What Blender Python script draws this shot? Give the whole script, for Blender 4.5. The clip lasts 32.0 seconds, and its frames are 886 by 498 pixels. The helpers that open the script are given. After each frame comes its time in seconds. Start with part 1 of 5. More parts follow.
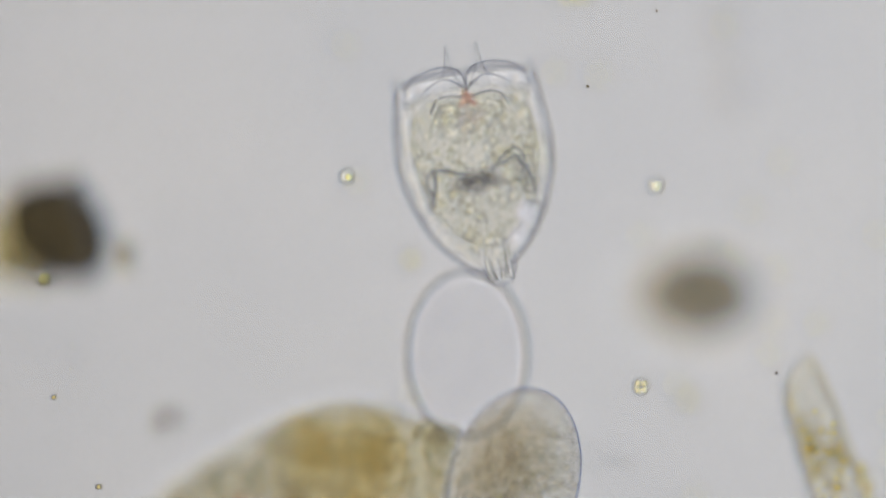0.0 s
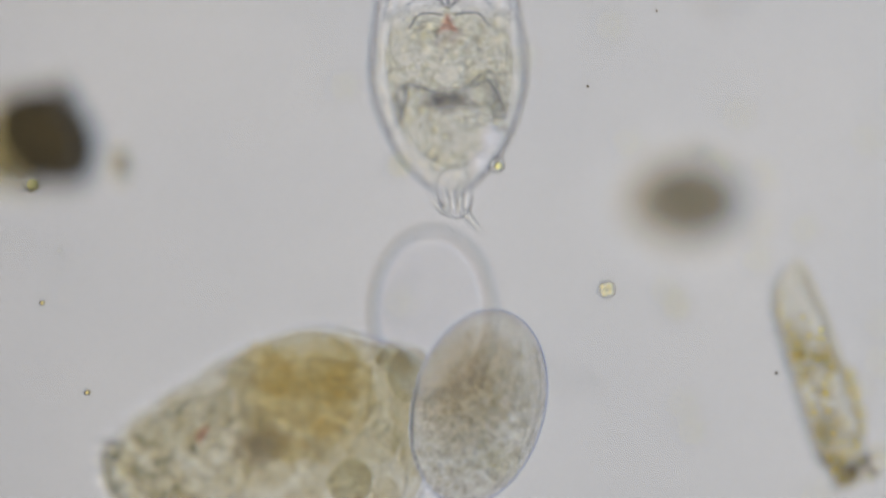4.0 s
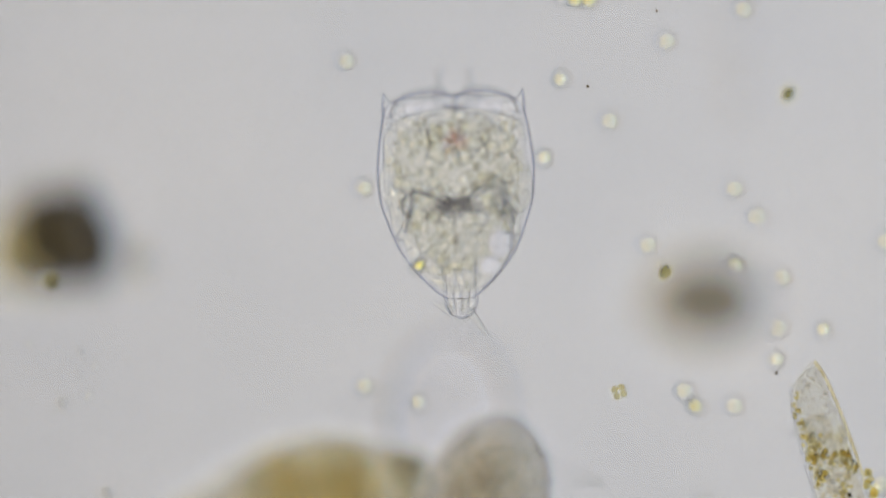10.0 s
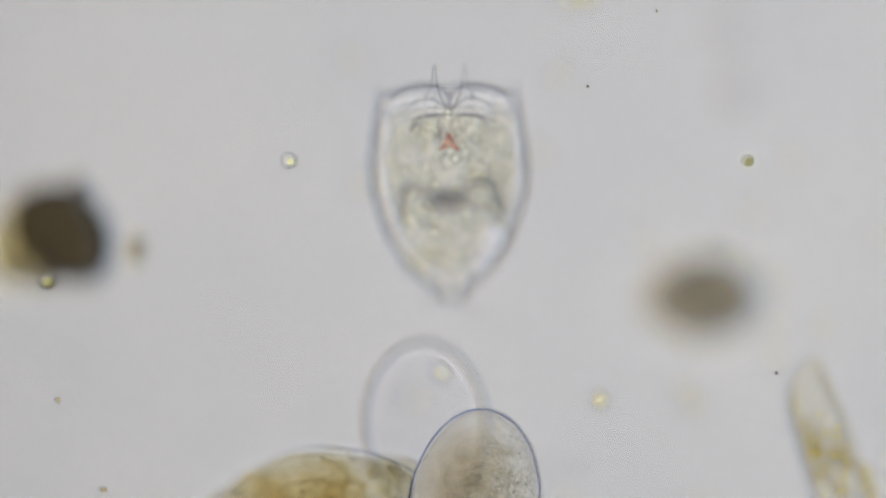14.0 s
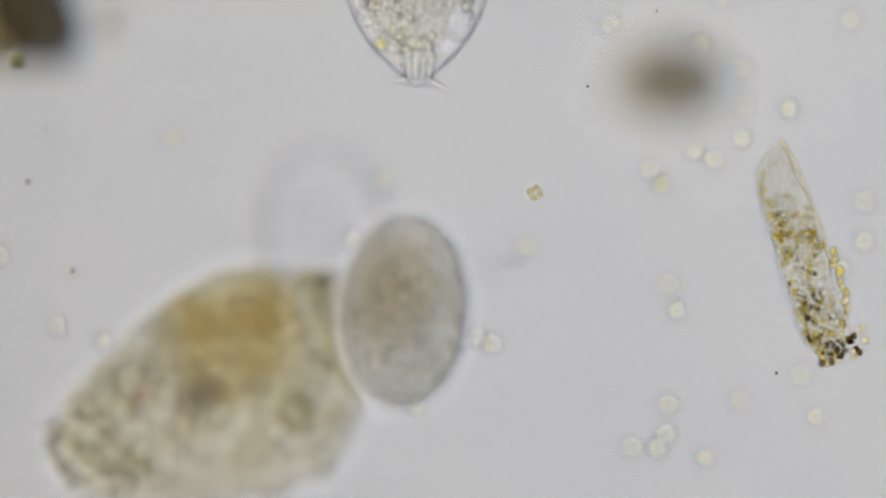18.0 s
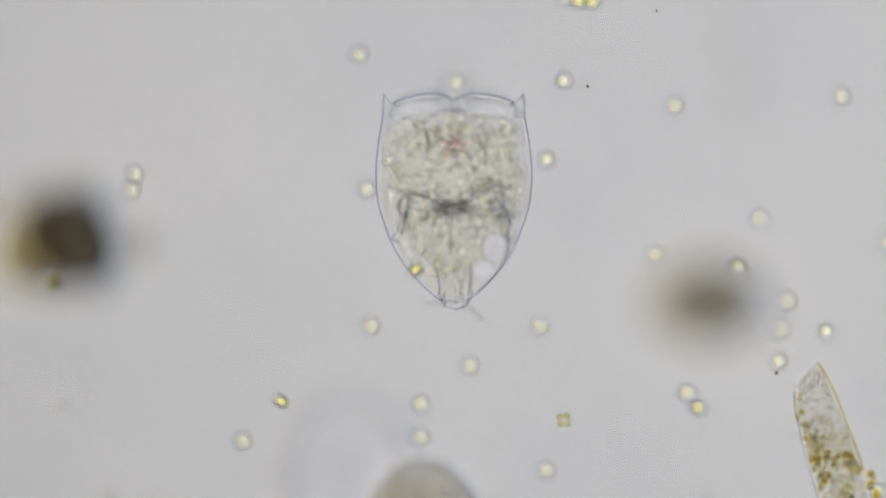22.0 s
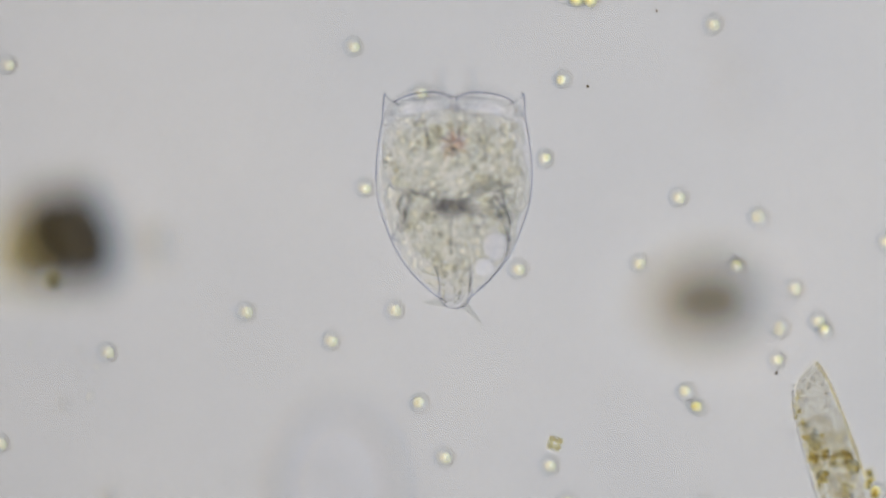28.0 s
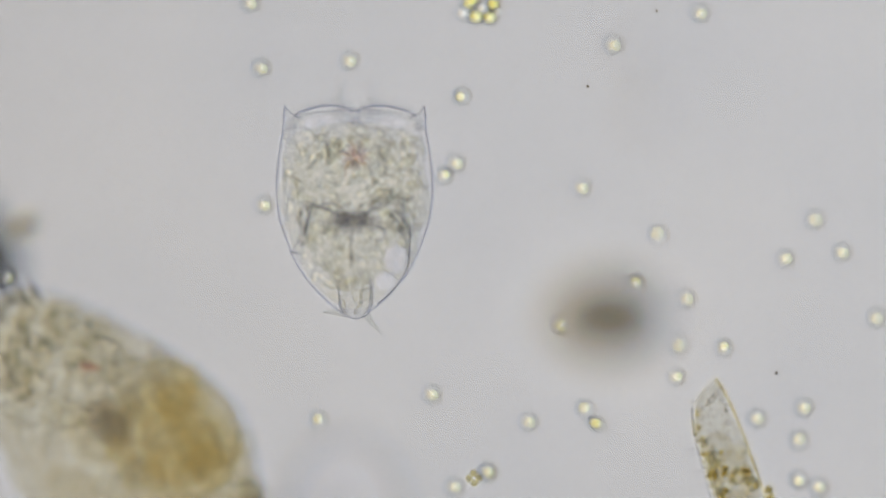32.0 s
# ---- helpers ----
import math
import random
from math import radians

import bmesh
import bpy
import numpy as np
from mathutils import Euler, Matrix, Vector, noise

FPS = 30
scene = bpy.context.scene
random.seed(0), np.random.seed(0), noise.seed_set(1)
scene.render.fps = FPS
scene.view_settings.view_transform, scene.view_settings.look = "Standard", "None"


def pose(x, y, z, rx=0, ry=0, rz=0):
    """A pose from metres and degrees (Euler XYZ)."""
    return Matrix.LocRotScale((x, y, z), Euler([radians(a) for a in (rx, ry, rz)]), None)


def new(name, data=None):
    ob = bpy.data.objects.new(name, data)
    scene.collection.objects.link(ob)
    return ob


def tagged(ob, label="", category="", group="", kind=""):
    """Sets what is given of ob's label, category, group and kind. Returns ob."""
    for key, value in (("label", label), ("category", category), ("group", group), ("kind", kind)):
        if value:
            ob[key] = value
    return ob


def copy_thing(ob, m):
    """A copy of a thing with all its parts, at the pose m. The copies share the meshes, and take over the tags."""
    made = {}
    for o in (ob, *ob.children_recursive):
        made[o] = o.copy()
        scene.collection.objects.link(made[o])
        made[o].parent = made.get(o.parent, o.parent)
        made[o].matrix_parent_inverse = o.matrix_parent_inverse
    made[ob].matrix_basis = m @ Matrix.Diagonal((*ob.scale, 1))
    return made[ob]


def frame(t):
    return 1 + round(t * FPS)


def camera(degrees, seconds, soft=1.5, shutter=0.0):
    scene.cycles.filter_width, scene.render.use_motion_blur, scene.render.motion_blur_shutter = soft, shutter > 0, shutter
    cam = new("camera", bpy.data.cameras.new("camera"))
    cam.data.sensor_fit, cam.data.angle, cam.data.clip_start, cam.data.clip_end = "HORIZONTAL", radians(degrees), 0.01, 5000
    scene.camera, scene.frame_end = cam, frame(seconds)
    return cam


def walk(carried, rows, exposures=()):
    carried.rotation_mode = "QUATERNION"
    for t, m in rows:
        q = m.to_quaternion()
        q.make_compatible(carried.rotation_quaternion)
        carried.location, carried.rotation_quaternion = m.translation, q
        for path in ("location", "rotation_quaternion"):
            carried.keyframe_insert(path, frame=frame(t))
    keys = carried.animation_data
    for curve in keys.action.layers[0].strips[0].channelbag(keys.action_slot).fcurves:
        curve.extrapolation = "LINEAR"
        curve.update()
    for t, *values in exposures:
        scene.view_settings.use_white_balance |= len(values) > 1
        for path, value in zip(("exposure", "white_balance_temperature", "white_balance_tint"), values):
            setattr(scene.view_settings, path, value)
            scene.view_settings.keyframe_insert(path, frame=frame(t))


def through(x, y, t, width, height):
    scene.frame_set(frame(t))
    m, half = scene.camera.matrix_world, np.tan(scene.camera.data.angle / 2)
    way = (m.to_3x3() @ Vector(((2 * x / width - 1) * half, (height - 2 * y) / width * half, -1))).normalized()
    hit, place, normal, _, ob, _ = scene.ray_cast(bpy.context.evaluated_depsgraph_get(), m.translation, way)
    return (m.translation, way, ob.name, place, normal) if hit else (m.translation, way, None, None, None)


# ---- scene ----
# A drop of pond water under a microscope, modelled at a thousand times its size: one metre here is one millimetre.
# The chart of the drop counts in units of 1/1568 m from the upper corner of the field of view.
U = 1 / 1568
REACH = 14.32      # from the front lens to the plane in focus
TOP = 0.175        # height of the highest plane in focus above the slide
LOW = TOP - 0.132  # and of the lowest


def eye(dx, dy, focus):
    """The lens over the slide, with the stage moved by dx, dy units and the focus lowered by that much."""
    return pose(-dx * U, dy * U, TOP - focus + REACH)


def at(u, v, z):
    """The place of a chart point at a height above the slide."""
    k = U * (REACH + LOW - z) / REACH
    return Vector(((u - 784) * k, (441 - v) * k, z))


cam = camera(4.0, 32.0, soft=2.2)
cam.data.dof.use_dof = True
cam.data.dof.focus_distance = REACH
cam.data.dof.aperture_fstop = cam.data.lens / 1000 / (0.57 * REACH)
scene.cycles.max_bounces = scene.cycles.transmission_bounces = scene.cycles.transparent_max_bounces = 40  # many thin layers of jelly
stage_rows = [
    (0, eye(-16, -15, 0.080)), (0.5, eye(-21, -21, 0.080)), (0.7, eye(-26, -55, 0.080)), (1, eye(-36, -122, 0.080)),
    (1.5, eye(-38, -157, 0.082)), (2, eye(-39, -160, 0.080)), (2.5, eye(-41, -171, 0.080)), (3.5, eye(-38, -180, 0.079)),
    (4.5, eye(-35, -183, 0.078)), (5, eye(-33, -166, 0.072)), (5.5, eye(-33, -160, 0.055)), (6, eye(-32, -165, 0.092)),
    (6.5, eye(-32, -163, 0.105)), (7, eye(-15, -53, 0.115)), (7.5, eye(-7, -3, 0.118)), (8, eye(-7, -4, 0.122)),
    (9, eye(-6, -3, 0.122)), (10, eye(-5, -3, 0.122)), (11, eye(-9, -6, 0.122)), (11.5, eye(-8, -7, 0.116)),
    (12, eye(-8, -8, 0.092)), (12.5, eye(-8, -8, 0.010)), (13, eye(-8, -9, 0.000)), (13.5, eye(-8, -10, 0.004)),
    (14, eye(-8, -10, 0.072)), (14.5, eye(-8, -12, 0.076)), (15.5, eye(-7, -12, 0.093)), (16.5, eye(-6, -12, 0.110)),
    (17, eye(-11, -26, 0.120)), (17.5, eye(-36, -176, 0.120)), (18, eye(-65, -395, 0.112)), (18.5, eye(-57, -374, 0.085)),
    (19, eye(-57, -373, 0.055)), (19.5, eye(-57, -372, 0.055)), (20, eye(-57, -371, 0.075)), (20.5, eye(-24, -143, 0.085)),
    (21, eye(-3, -6, 0.094)), (21.5, eye(0, 0, 0.122)), (22, eye(-0, 0, 0.128)), (23, eye(-0, 0, 0.132)), (25, eye(-1, 0, 0.132)),
    (27.5, eye(-4, -2, 0.132)), (28.5, eye(-2, -2, 0.132)), (28.9, eye(-10, 0, 0.132)), (29.2, eye(-66, 8, 0.132)),
    (29.5, eye(-187, 26, 0.132)), (30, eye(-183, 29, 0.132)), (31, eye(-181, 28, 0.132)), (32, eye(-181, 28, 0.132)),]
walk(cam, stage_rows, exposures=[(0, 0.03), (1, 0.02), (2, -0.065), (5, -0.085), (6.5, -0.09), (7, -0.09), (7.5, 0.0), (8, 0.03), (17, 0.03), (18, 0.0), (20, 0.0), (21, 0.02), (23, 0.0), (32, 0.0)])

# ---- light: the dim room, and the lit condenser lens below the slide ----
world = bpy.data.worlds.new("room")
scene.world = world
world.use_nodes = True
world.node_tree.nodes["Background"].inputs["Color"].default_value = (0.80, 0.86, 1.0, 1)
world.node_tree.nodes["Background"].inputs["Strength"].default_value = 0.12


# ---- materials ----
def material(name):
    m = bpy.data.materials.new(name)
    m.use_nodes = True
    nt = m.node_tree
    nt.nodes.clear()
    out = nt.nodes.new("ShaderNodeOutputMaterial")
    return m, nt, out


def grain(nt, scale, detail=3.0, rough=0.6, coord="Object"):
    tc = nt.nodes.new("ShaderNodeTexCoord")
    n = nt.nodes.new("ShaderNodeTexNoise")
    n.inputs["Scale"].default_value = scale
    n.inputs["Detail"].default_value = detail
    n.inputs["Roughness"].default_value = rough
    nt.links.new(tc.outputs[coord], n.inputs["Vector"])
    return n.outputs["Fac"]


def ramp(nt, fac, stops):
    r = nt.nodes.new("ShaderNodeValToRGB")
    els = r.color_ramp.elements
    while len(els) < len(stops):
        els.new(0.5)
    for e, (p, c) in zip(els, stops):
        e.position, e.color = p, (*c, 1)
    nt.links.new(fac, r.inputs["Fac"])
    return r.outputs["Color"]


def bump(nt, height, distance, strength=1.0):
    b = nt.nodes.new("ShaderNodeBump")
    b.inputs["Distance"].default_value = distance
    b.inputs["Strength"].default_value = strength
    nt.links.new(height, b.inputs["Height"])
    return b.outputs["Normal"]


def tissue(name, dark, light, ior, rough=0.0, relief=0.0, fine=160.0, broad=22.0, spread=(0.35, 0.65), patch=0.0):
    """Living jelly: light bends through it, and it takes away some of its colour. Two scales of mottling, fine relief."""
    m, nt, out = material(name)
    a, b = grain(nt, fine), grain(nt, broad, 2.0)
    mix = nt.nodes.new("ShaderNodeMath")
    mix.operation = "MULTIPLY_ADD"
    mix.inputs[1].default_value = 0.5
    half = nt.nodes.new("ShaderNodeMath")
    half.operation = "MULTIPLY"
    half.inputs[1].default_value = 0.5
    nt.links.new(a, half.inputs[0])
    nt.links.new(b, mix.inputs[0])
    nt.links.new(half.outputs[0], mix.inputs[2])
    col = ramp(nt, mix.outputs[0], [(spread[0], dark), (spread[1], light)])
    s = nt.nodes.new("ShaderNodeBsdfRefraction")
    s.inputs["IOR"].default_value = ior
    s.inputs["Roughness"].default_value = rough
    nt.links.new(col, s.inputs["Color"])
    if relief:
        height = a
        if patch:  # smooth clear patches between the rough ones
            rough_here = ramp(nt, grain(nt, patch, 1.0), [(0.42, (0.12, 0.12, 0.12)), (0.58, (1, 1, 1))])
            times = nt.nodes.new("ShaderNodeMath")
            times.operation = "MULTIPLY"
            nt.links.new(a, times.inputs[0])
            nt.links.new(rough_here, times.inputs[1])
            height = times.outputs[0]
        nt.links.new(bump(nt, height, relief), s.inputs["Normal"])
    nt.links.new(s.outputs[0], out.inputs["Surface"])
    return m


def grit(name, dark, light, through, ior=1.12, fine=120.0, clear=0.5):
    """Half-opaque matter: part of it scatters, part lets tinted light through."""
    m, nt, out = material(name)
    a = grain(nt, fine, 4.0)
    col = ramp(nt, a, [(0.35, dark), (0.65, light)])
    d = nt.nodes.new("ShaderNodeBsdfDiffuse")
    nt.links.new(col, d.inputs["Color"])
    r = nt.nodes.new("ShaderNodeBsdfRefraction")
    r.inputs["IOR"].default_value = ior
    r.inputs["Roughness"].default_value = 0.15
    r.inputs["Color"].default_value = (*through, 1)
    n = bump(nt, a, 0.003)
    nt.links.new(n, r.inputs["Normal"])
    nt.links.new(n, d.inputs["Normal"])
    x = nt.nodes.new("ShaderNodeMixShader")
    x.inputs[0].default_value = clear
    nt.links.new(d.outputs[0], x.inputs[1])
    nt.links.new(r.outputs[0], x.inputs[2])
    nt.links.new(x.outputs[0], out.inputs["Surface"])
    return m


def lamp_glow():
    m, nt, out = material("condenser_light")
    tc = nt.nodes.new("ShaderNodeTexCoord")
    ln = nt.nodes.new("ShaderNodeVectorMath")
    ln.operation = "LENGTH"
    nt.links.new(tc.outputs["Object"], ln.inputs[0])
    sc = nt.nodes.new("ShaderNodeMath")
    sc.operation = "DIVIDE"
    sc.inputs[1].default_value = LAMP_R
    nt.links.new(ln.outputs["Value"], sc.inputs[0])
    rim = ramp(nt, sc.outputs[0], [(0.0, (1.0, 0.965, 0.95)), (0.5, (1.0, 0.97, 0.965)), (0.8, (1.12, 1.095, 1.125)), (0.91, (1.02, 1.015, 1.08)), (1.0, (0.58, 0.64, 0.92))])
    sep = nt.nodes.new("ShaderNodeSeparateXYZ")
    nt.links.new(tc.outputs["Object"], sep.inputs[0])
    across = nt.nodes.new("ShaderNodeMath")
    across.operation = "MULTIPLY_ADD"
    across.inputs[1].default_value = 0.5 / LAMP_R
    across.inputs[2].default_value = 0.5
    nt.links.new(sep.outputs["X"], across.inputs[0])
    fringe = ramp(nt, across.outputs[0], [(0.0, (0.62, 0.835, 0.99)), (0.5, (0.974, 0.957, 0.985)), (1.0, (1.0, 0.82, 0.44))])
    tint = nt.nodes.new("ShaderNodeMix")
    tint.data_type, tint.blend_type = "RGBA", "MULTIPLY"
    tint.inputs[0].default_value = 1.0
    nt.links.new(rim, tint.inputs[6])
    nt.links.new(fringe, tint.inputs[7])
    col = tint.outputs[2]
    e = nt.nodes.new("ShaderNodeEmission")
    e.inputs["Strength"].default_value = 1.208
    nt.links.new(col, e.inputs["Color"])
    nt.links.new(e.outputs[0], out.inputs["Surface"])
    return m


def slide_glass():
    m, nt, out = material("slide_glass")
    s = nt.nodes.new("ShaderNodeBsdfTransparent")
    nt.links.new(ramp(nt, grain(nt, 3.5, 2.0), [(0.35, (0.962, 0.969, 0.975)), (0.65, (0.996, 0.996, 0.990))]), s.inputs["Color"])  # soft unevenness of the bright field, put into the glass tint
    g = nt.nodes.new("ShaderNodeBsdfGlossy")
    g.inputs["Roughness"].default_value = 0.02
    x = nt.nodes.new("ShaderNodeMixShader")
    x.inputs[0].default_value = 0.02
    nt.links.new(s.outputs[0], x.inputs[1])
    nt.links.new(g.outputs[0], x.inputs[2])
    nt.links.new(x.outputs[0], out.inputs["Surface"])
    return m


def stain(name, colour):
    """A faint tint with no bending of light, for soft-edged masses built of nested layers."""
    m, nt, out = material(name)
    col = ramp(nt, grain(nt, 90), [(0.3, colour), (0.7, tuple(0.5 + 0.5 * c for c in colour))])
    s = nt.nodes.new("ShaderNodeBsdfTransparent")
    nt.links.new(col, s.inputs["Color"])
    nt.links.new(s.outputs[0], out.inputs["Surface"])
    return m


# See-through grey for an added ring that dims the field's left side.
def dimmer_tint():
    m, nt, out = material("dimmer_tint")
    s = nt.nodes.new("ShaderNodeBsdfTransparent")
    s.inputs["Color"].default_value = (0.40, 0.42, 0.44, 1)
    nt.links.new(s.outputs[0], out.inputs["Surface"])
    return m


def metal(name):
    m, nt, out = material(name)
    s = nt.nodes.new("ShaderNodeBsdfPrincipled")
    s.inputs["Base Color"].default_value = (0.8, 0.8, 0.8, 1)
    s.inputs["Roughness"].default_value = 0.55
    nt.links.new(s.outputs[0], out.inputs["Surface"])
    return m


LAMP_R, LAMP_X, LAMP_Y, LAMP_Z = 5.0, 1.15, 0.3, -25.0
LORICA = tissue("lorica", (0.993, 0.993, 0.996), (1.0, 1.0, 1.0), 1.012, 0.0, 0.0005, 50)
EDGE = tissue("shell_edge", (0.84, 0.85, 0.91), (0.91, 0.92, 0.955), 1.07)
FLESH = tissue("flesh", (1.0, 0.992, 0.953), (1.0, 0.999, 0.985), 1.033, 0.0, 0.0050, 62, 26, patch=24)
FLESH_B = tissue("flesh_yellow", (0.975, 0.962, 0.92), (1.0, 0.998, 0.978), 1.026, 0.0, 0.0048, 58, 20, patch=12)
CLEAR = tissue("clear_jelly", (0.97, 0.97, 0.98), (1.0, 1.0, 1.0), 1.03)
BRIGHT = tissue("clear_fluid", (0.995, 0.995, 1.0), (1.0, 1.0, 1.0), 1.009)
FLUID = tissue("bladder_fluid", (0.998, 0.998, 1.0), (1.0, 1.0, 1.0), 1.012)
CELL_CLEAR = tissue("clear_cell", (0.985, 0.983, 0.97), (1.0, 1.0, 0.995), 1.019)
LINE = tissue("dark_band", (0.79, 0.80, 0.845), (0.91, 0.915, 0.935), 1.034)
DROP = tissue("dark_drop", (0.70, 0.69, 0.66), (0.86, 0.85, 0.80), 1.06)
ROSE = tissue("rose_fibre", (0.955, 0.87, 0.80), (0.985, 0.93, 0.88), 1.014)
ROSE_PALE = tissue("violet_fibre", (0.90, 0.85, 0.89), (0.96, 0.935, 0.955), 1.014)
GRAIN = tissue("grains", (0.995, 0.989, 0.96), (1.0, 1.0, 0.985), 1.040)
PALE_CELL = tissue("pale_cells", (0.996, 0.991, 0.960), (1.0, 1.0, 0.990), 1.020)
STRAND = tissue("strands", (0.83, 0.84, 0.87), (0.93, 0.93, 0.94), 1.038, 0.0, 0.001, 200)
JAW = tissue("jaws", (0.72, 0.71, 0.71), (0.92, 0.915, 0.91), 1.02, 0.02, 0.007, 130)
RED = tissue("eye_pigment", (0.91, 0.69, 0.66), (0.98, 0.86, 0.83), 1.01, 0.0, 0.0, 60)
DARK_TINT = stain("dark_tint", (0.925, 0.922, 0.925))
WISP = stain("wisp_tint", (0.98, 0.98, 0.98))
CRUMB = tissue("crumb", (0.92, 0.915, 0.885), (1.0, 1.0, 0.995), 1.035, 0.0, 0.008, 85, 18, patch=16)
BOX = tissue("box_wall", (0.93, 0.83, 0.50), (0.985, 0.93, 0.68), 1.16)
FOLD = tissue("fold", (0.985, 0.98, 0.955), (1.0, 1.0, 0.985), 1.017, 0.0, 0.003, 60)
GUT = tissue("gut_yellow", (0.985, 0.972, 0.92), (0.998, 0.99, 0.96), 1.004, 0.0, 0.002, 90)
OCHRE = stain("gut_ochre", (0.978, 0.955, 0.88))
GREENISH = tissue("food_ball", (0.82, 0.80, 0.70), (0.92, 0.90, 0.81), 1.009, 0.0, 0.005, 130)
EGG = stain("egg_yolk", (0.981, 0.977, 0.966))
YOLK = tissue("yolk_grain", (0.978, 0.97, 0.95), (1.0, 0.998, 0.988), 1.030, 0.0, 0.0018, 190, 9)
SHELL = tissue("egg_shell", (0.98, 0.98, 0.99), (1.0, 1.0, 1.0), 1.03)
CELL = tissue("cell_wall", (0.99, 0.99, 0.96), (1.0, 1.0, 0.985), 1.034)
PLASTID = tissue("plastid", (0.99, 0.965, 0.60), (1.0, 0.99, 0.80), 1.05, 0.0, 0.0, 120, 60)
GREEN = tissue("green_plastid", (0.90, 0.86, 0.42), (0.98, 0.95, 0.66), 1.06, 0.0, 0.001, 200, 60)
DARKROCK = grit("dark_debris", (0.05, 0.045, 0.032), (0.12, 0.105, 0.075), (0.76, 0.68, 0.50), 1.03, 40, 0.45)
BROWNROCK = grit("brown_debris", (0.08, 0.072, 0.06), (0.18, 0.165, 0.14), (0.965, 0.95, 0.91), 1.02, 30, 0.935)
YOLK_TINT = stain("yolk_tint", (0.986, 0.981, 0.969))
GOLD_TINT = stain("gold_tint", (0.979, 0.969, 0.938))
BODY_TINT = stain("body_tint", (0.984, 0.979, 0.962))
BROWN_TINT = stain("brown_tint", (0.962, 0.950, 0.918))
OIL = tissue("oil", (0.97, 0.96, 0.92), (1.0, 0.998, 0.97), 1.055)
YOLK_BEAD = tissue("yolk_bead", (0.992, 0.988, 0.968), (1.0, 1.0, 0.99), 1.031)
GREY_TINT = stain("grey_tint", (0.90, 0.90, 0.90))
BRIDGE_TINT = stain("bridge_tint", (0.957, 0.95, 0.925))
BLUSH = stain("blush_tint", (0.95, 0.86, 0.85))
TOE = tissue("toe", (0.95, 0.95, 0.94), (0.99, 0.99, 0.98), 1.03)
HEAD = tissue("head_jelly", (0.99, 0.99, 1.0), (1.0, 1.0, 1.0), 1.012)
EDGE_SOFT = tissue("soft_edge", (0.91, 0.91, 0.93), (0.965, 0.965, 0.97), 1.035)
SMEAR = stain("smear_tint", (0.90, 0.89, 0.88))
EGG_SKIN = tissue("egg_skin", (0.975, 0.975, 0.985), (1.0, 1.0, 1.0), 1.012)
LOBE = tissue("cell_lobe", (0.975, 0.960, 0.91), (1.0, 0.995, 0.970), 1.006, 0.0, 0.002, 90)
PEBBLE = tissue("pebbly_tissue", (0.994, 0.988, 0.965), (1.0, 1.0, 0.992), 1.010)
CREASE = tissue("crease", (0.982, 0.977, 0.967), (1.0, 1.0, 0.99), 1.027)
MEMBRANE = tissue("membrane", (0.985, 0.985, 0.985), (1.0, 1.0, 1.0), 1.003)
TUFT = tissue("tuft", (0.985, 0.985, 0.985), (0.998, 0.998, 0.998), 1.012)
SHEATH = tissue("sheath", (0.95, 0.94, 0.90), (0.995, 0.99, 0.975), 1.006, 0.0, 0.012, 80, 14)
AMBER = tissue("amber_grit", (0.97, 0.91, 0.67), (1.0, 0.98, 0.83), 1.026, 0.0, 0.003, 160)
STRAW = tissue("straw", (0.95, 0.90, 0.72), (1.0, 0.98, 0.88), 1.02, 0.0, 0.002, 120)
DIMMER_TINT = dimmer_tint()
METAL = metal("anodised_metal")
BLUE_EDGE = tissue("blue_edge", (0.70, 0.74, 0.86), (0.82, 0.85, 0.93), 1.05)
SOOT = grit("dark_grit", (0.03, 0.03, 0.035), (0.12, 0.09, 0.05), (0.72, 0.60, 0.36), 1.05, 120, 0.6)


# ---- shapes ----
def part(name, bm, mat, parent=None, label="", kind=""):
    me = bpy.data.meshes.new(name)
    bm.to_mesh(me)
    bm.free()
    me.materials.append(mat)
    for p in me.polygons:
        p.use_smooth = True
    ob = new(name, me)
    if parent is not None:
        ob.parent = parent
    return tagged(ob, label, kind=kind)


def curve_through(points, n):
    """A smooth line (Catmull-Rom) through rows of numbers, n steps a span."""
    p = [Vector(q) for q in points]
    p = [2 * p[0] - p[1], *p, 2 * p[-1] - p[-2]]
    out = []
    for a, b, c, d in zip(p, p[1:], p[2:], p[3:]):
        for i in range(n):
            t = i / n
            out.append(0.5 * ((2 * b) + (c - a) * t + (2 * a - 5 * b + 4 * c - d) * t * t + (3 * b - a - 3 * c + d) * t ** 3))
    out.append(p[-2])
    return out


def loft(profile, flat=0.55, seg=56, n=6, power=2.2, wob=0.0, seed=0.0):
    """A closed body along y: rows of (y, half width, x shift) in units; flat: depth by width."""
    bm = bmesh.new()
    rings = []
    for y, w, sh in curve_through([(a, b, c) for a, b, c in profile], n):
        ring = []
        for i in range(seg):
            a = 2 * math.pi * i / seg
            cx, cz = math.cos(a), math.sin(a)
            k = (abs(cx) ** power + abs(cz) ** power) ** (-1 / power)
            x, z = w * k * cx, w * flat * k * cz
            if wob:
                q = 1 + wob * noise.noise((x * 0.02 + seed, y * 0.02, z * 0.02))
                x, z = x * q, z * q
            ring.append(bm.verts.new(((x + sh) * U, y * U, z * U)))
        rings.append(ring)
    for r, s in zip(rings, rings[1:]):
        for i in range(seg):
            bm.faces.new((r[i], r[(i + 1) % seg], s[(i + 1) % seg], s[i]))
    bm.faces.new(list(reversed(rings[0])))
    bm.faces.new(rings[-1])
    bmesh.ops.recalc_face_normals(bm, faces=bm.faces)
    return bm


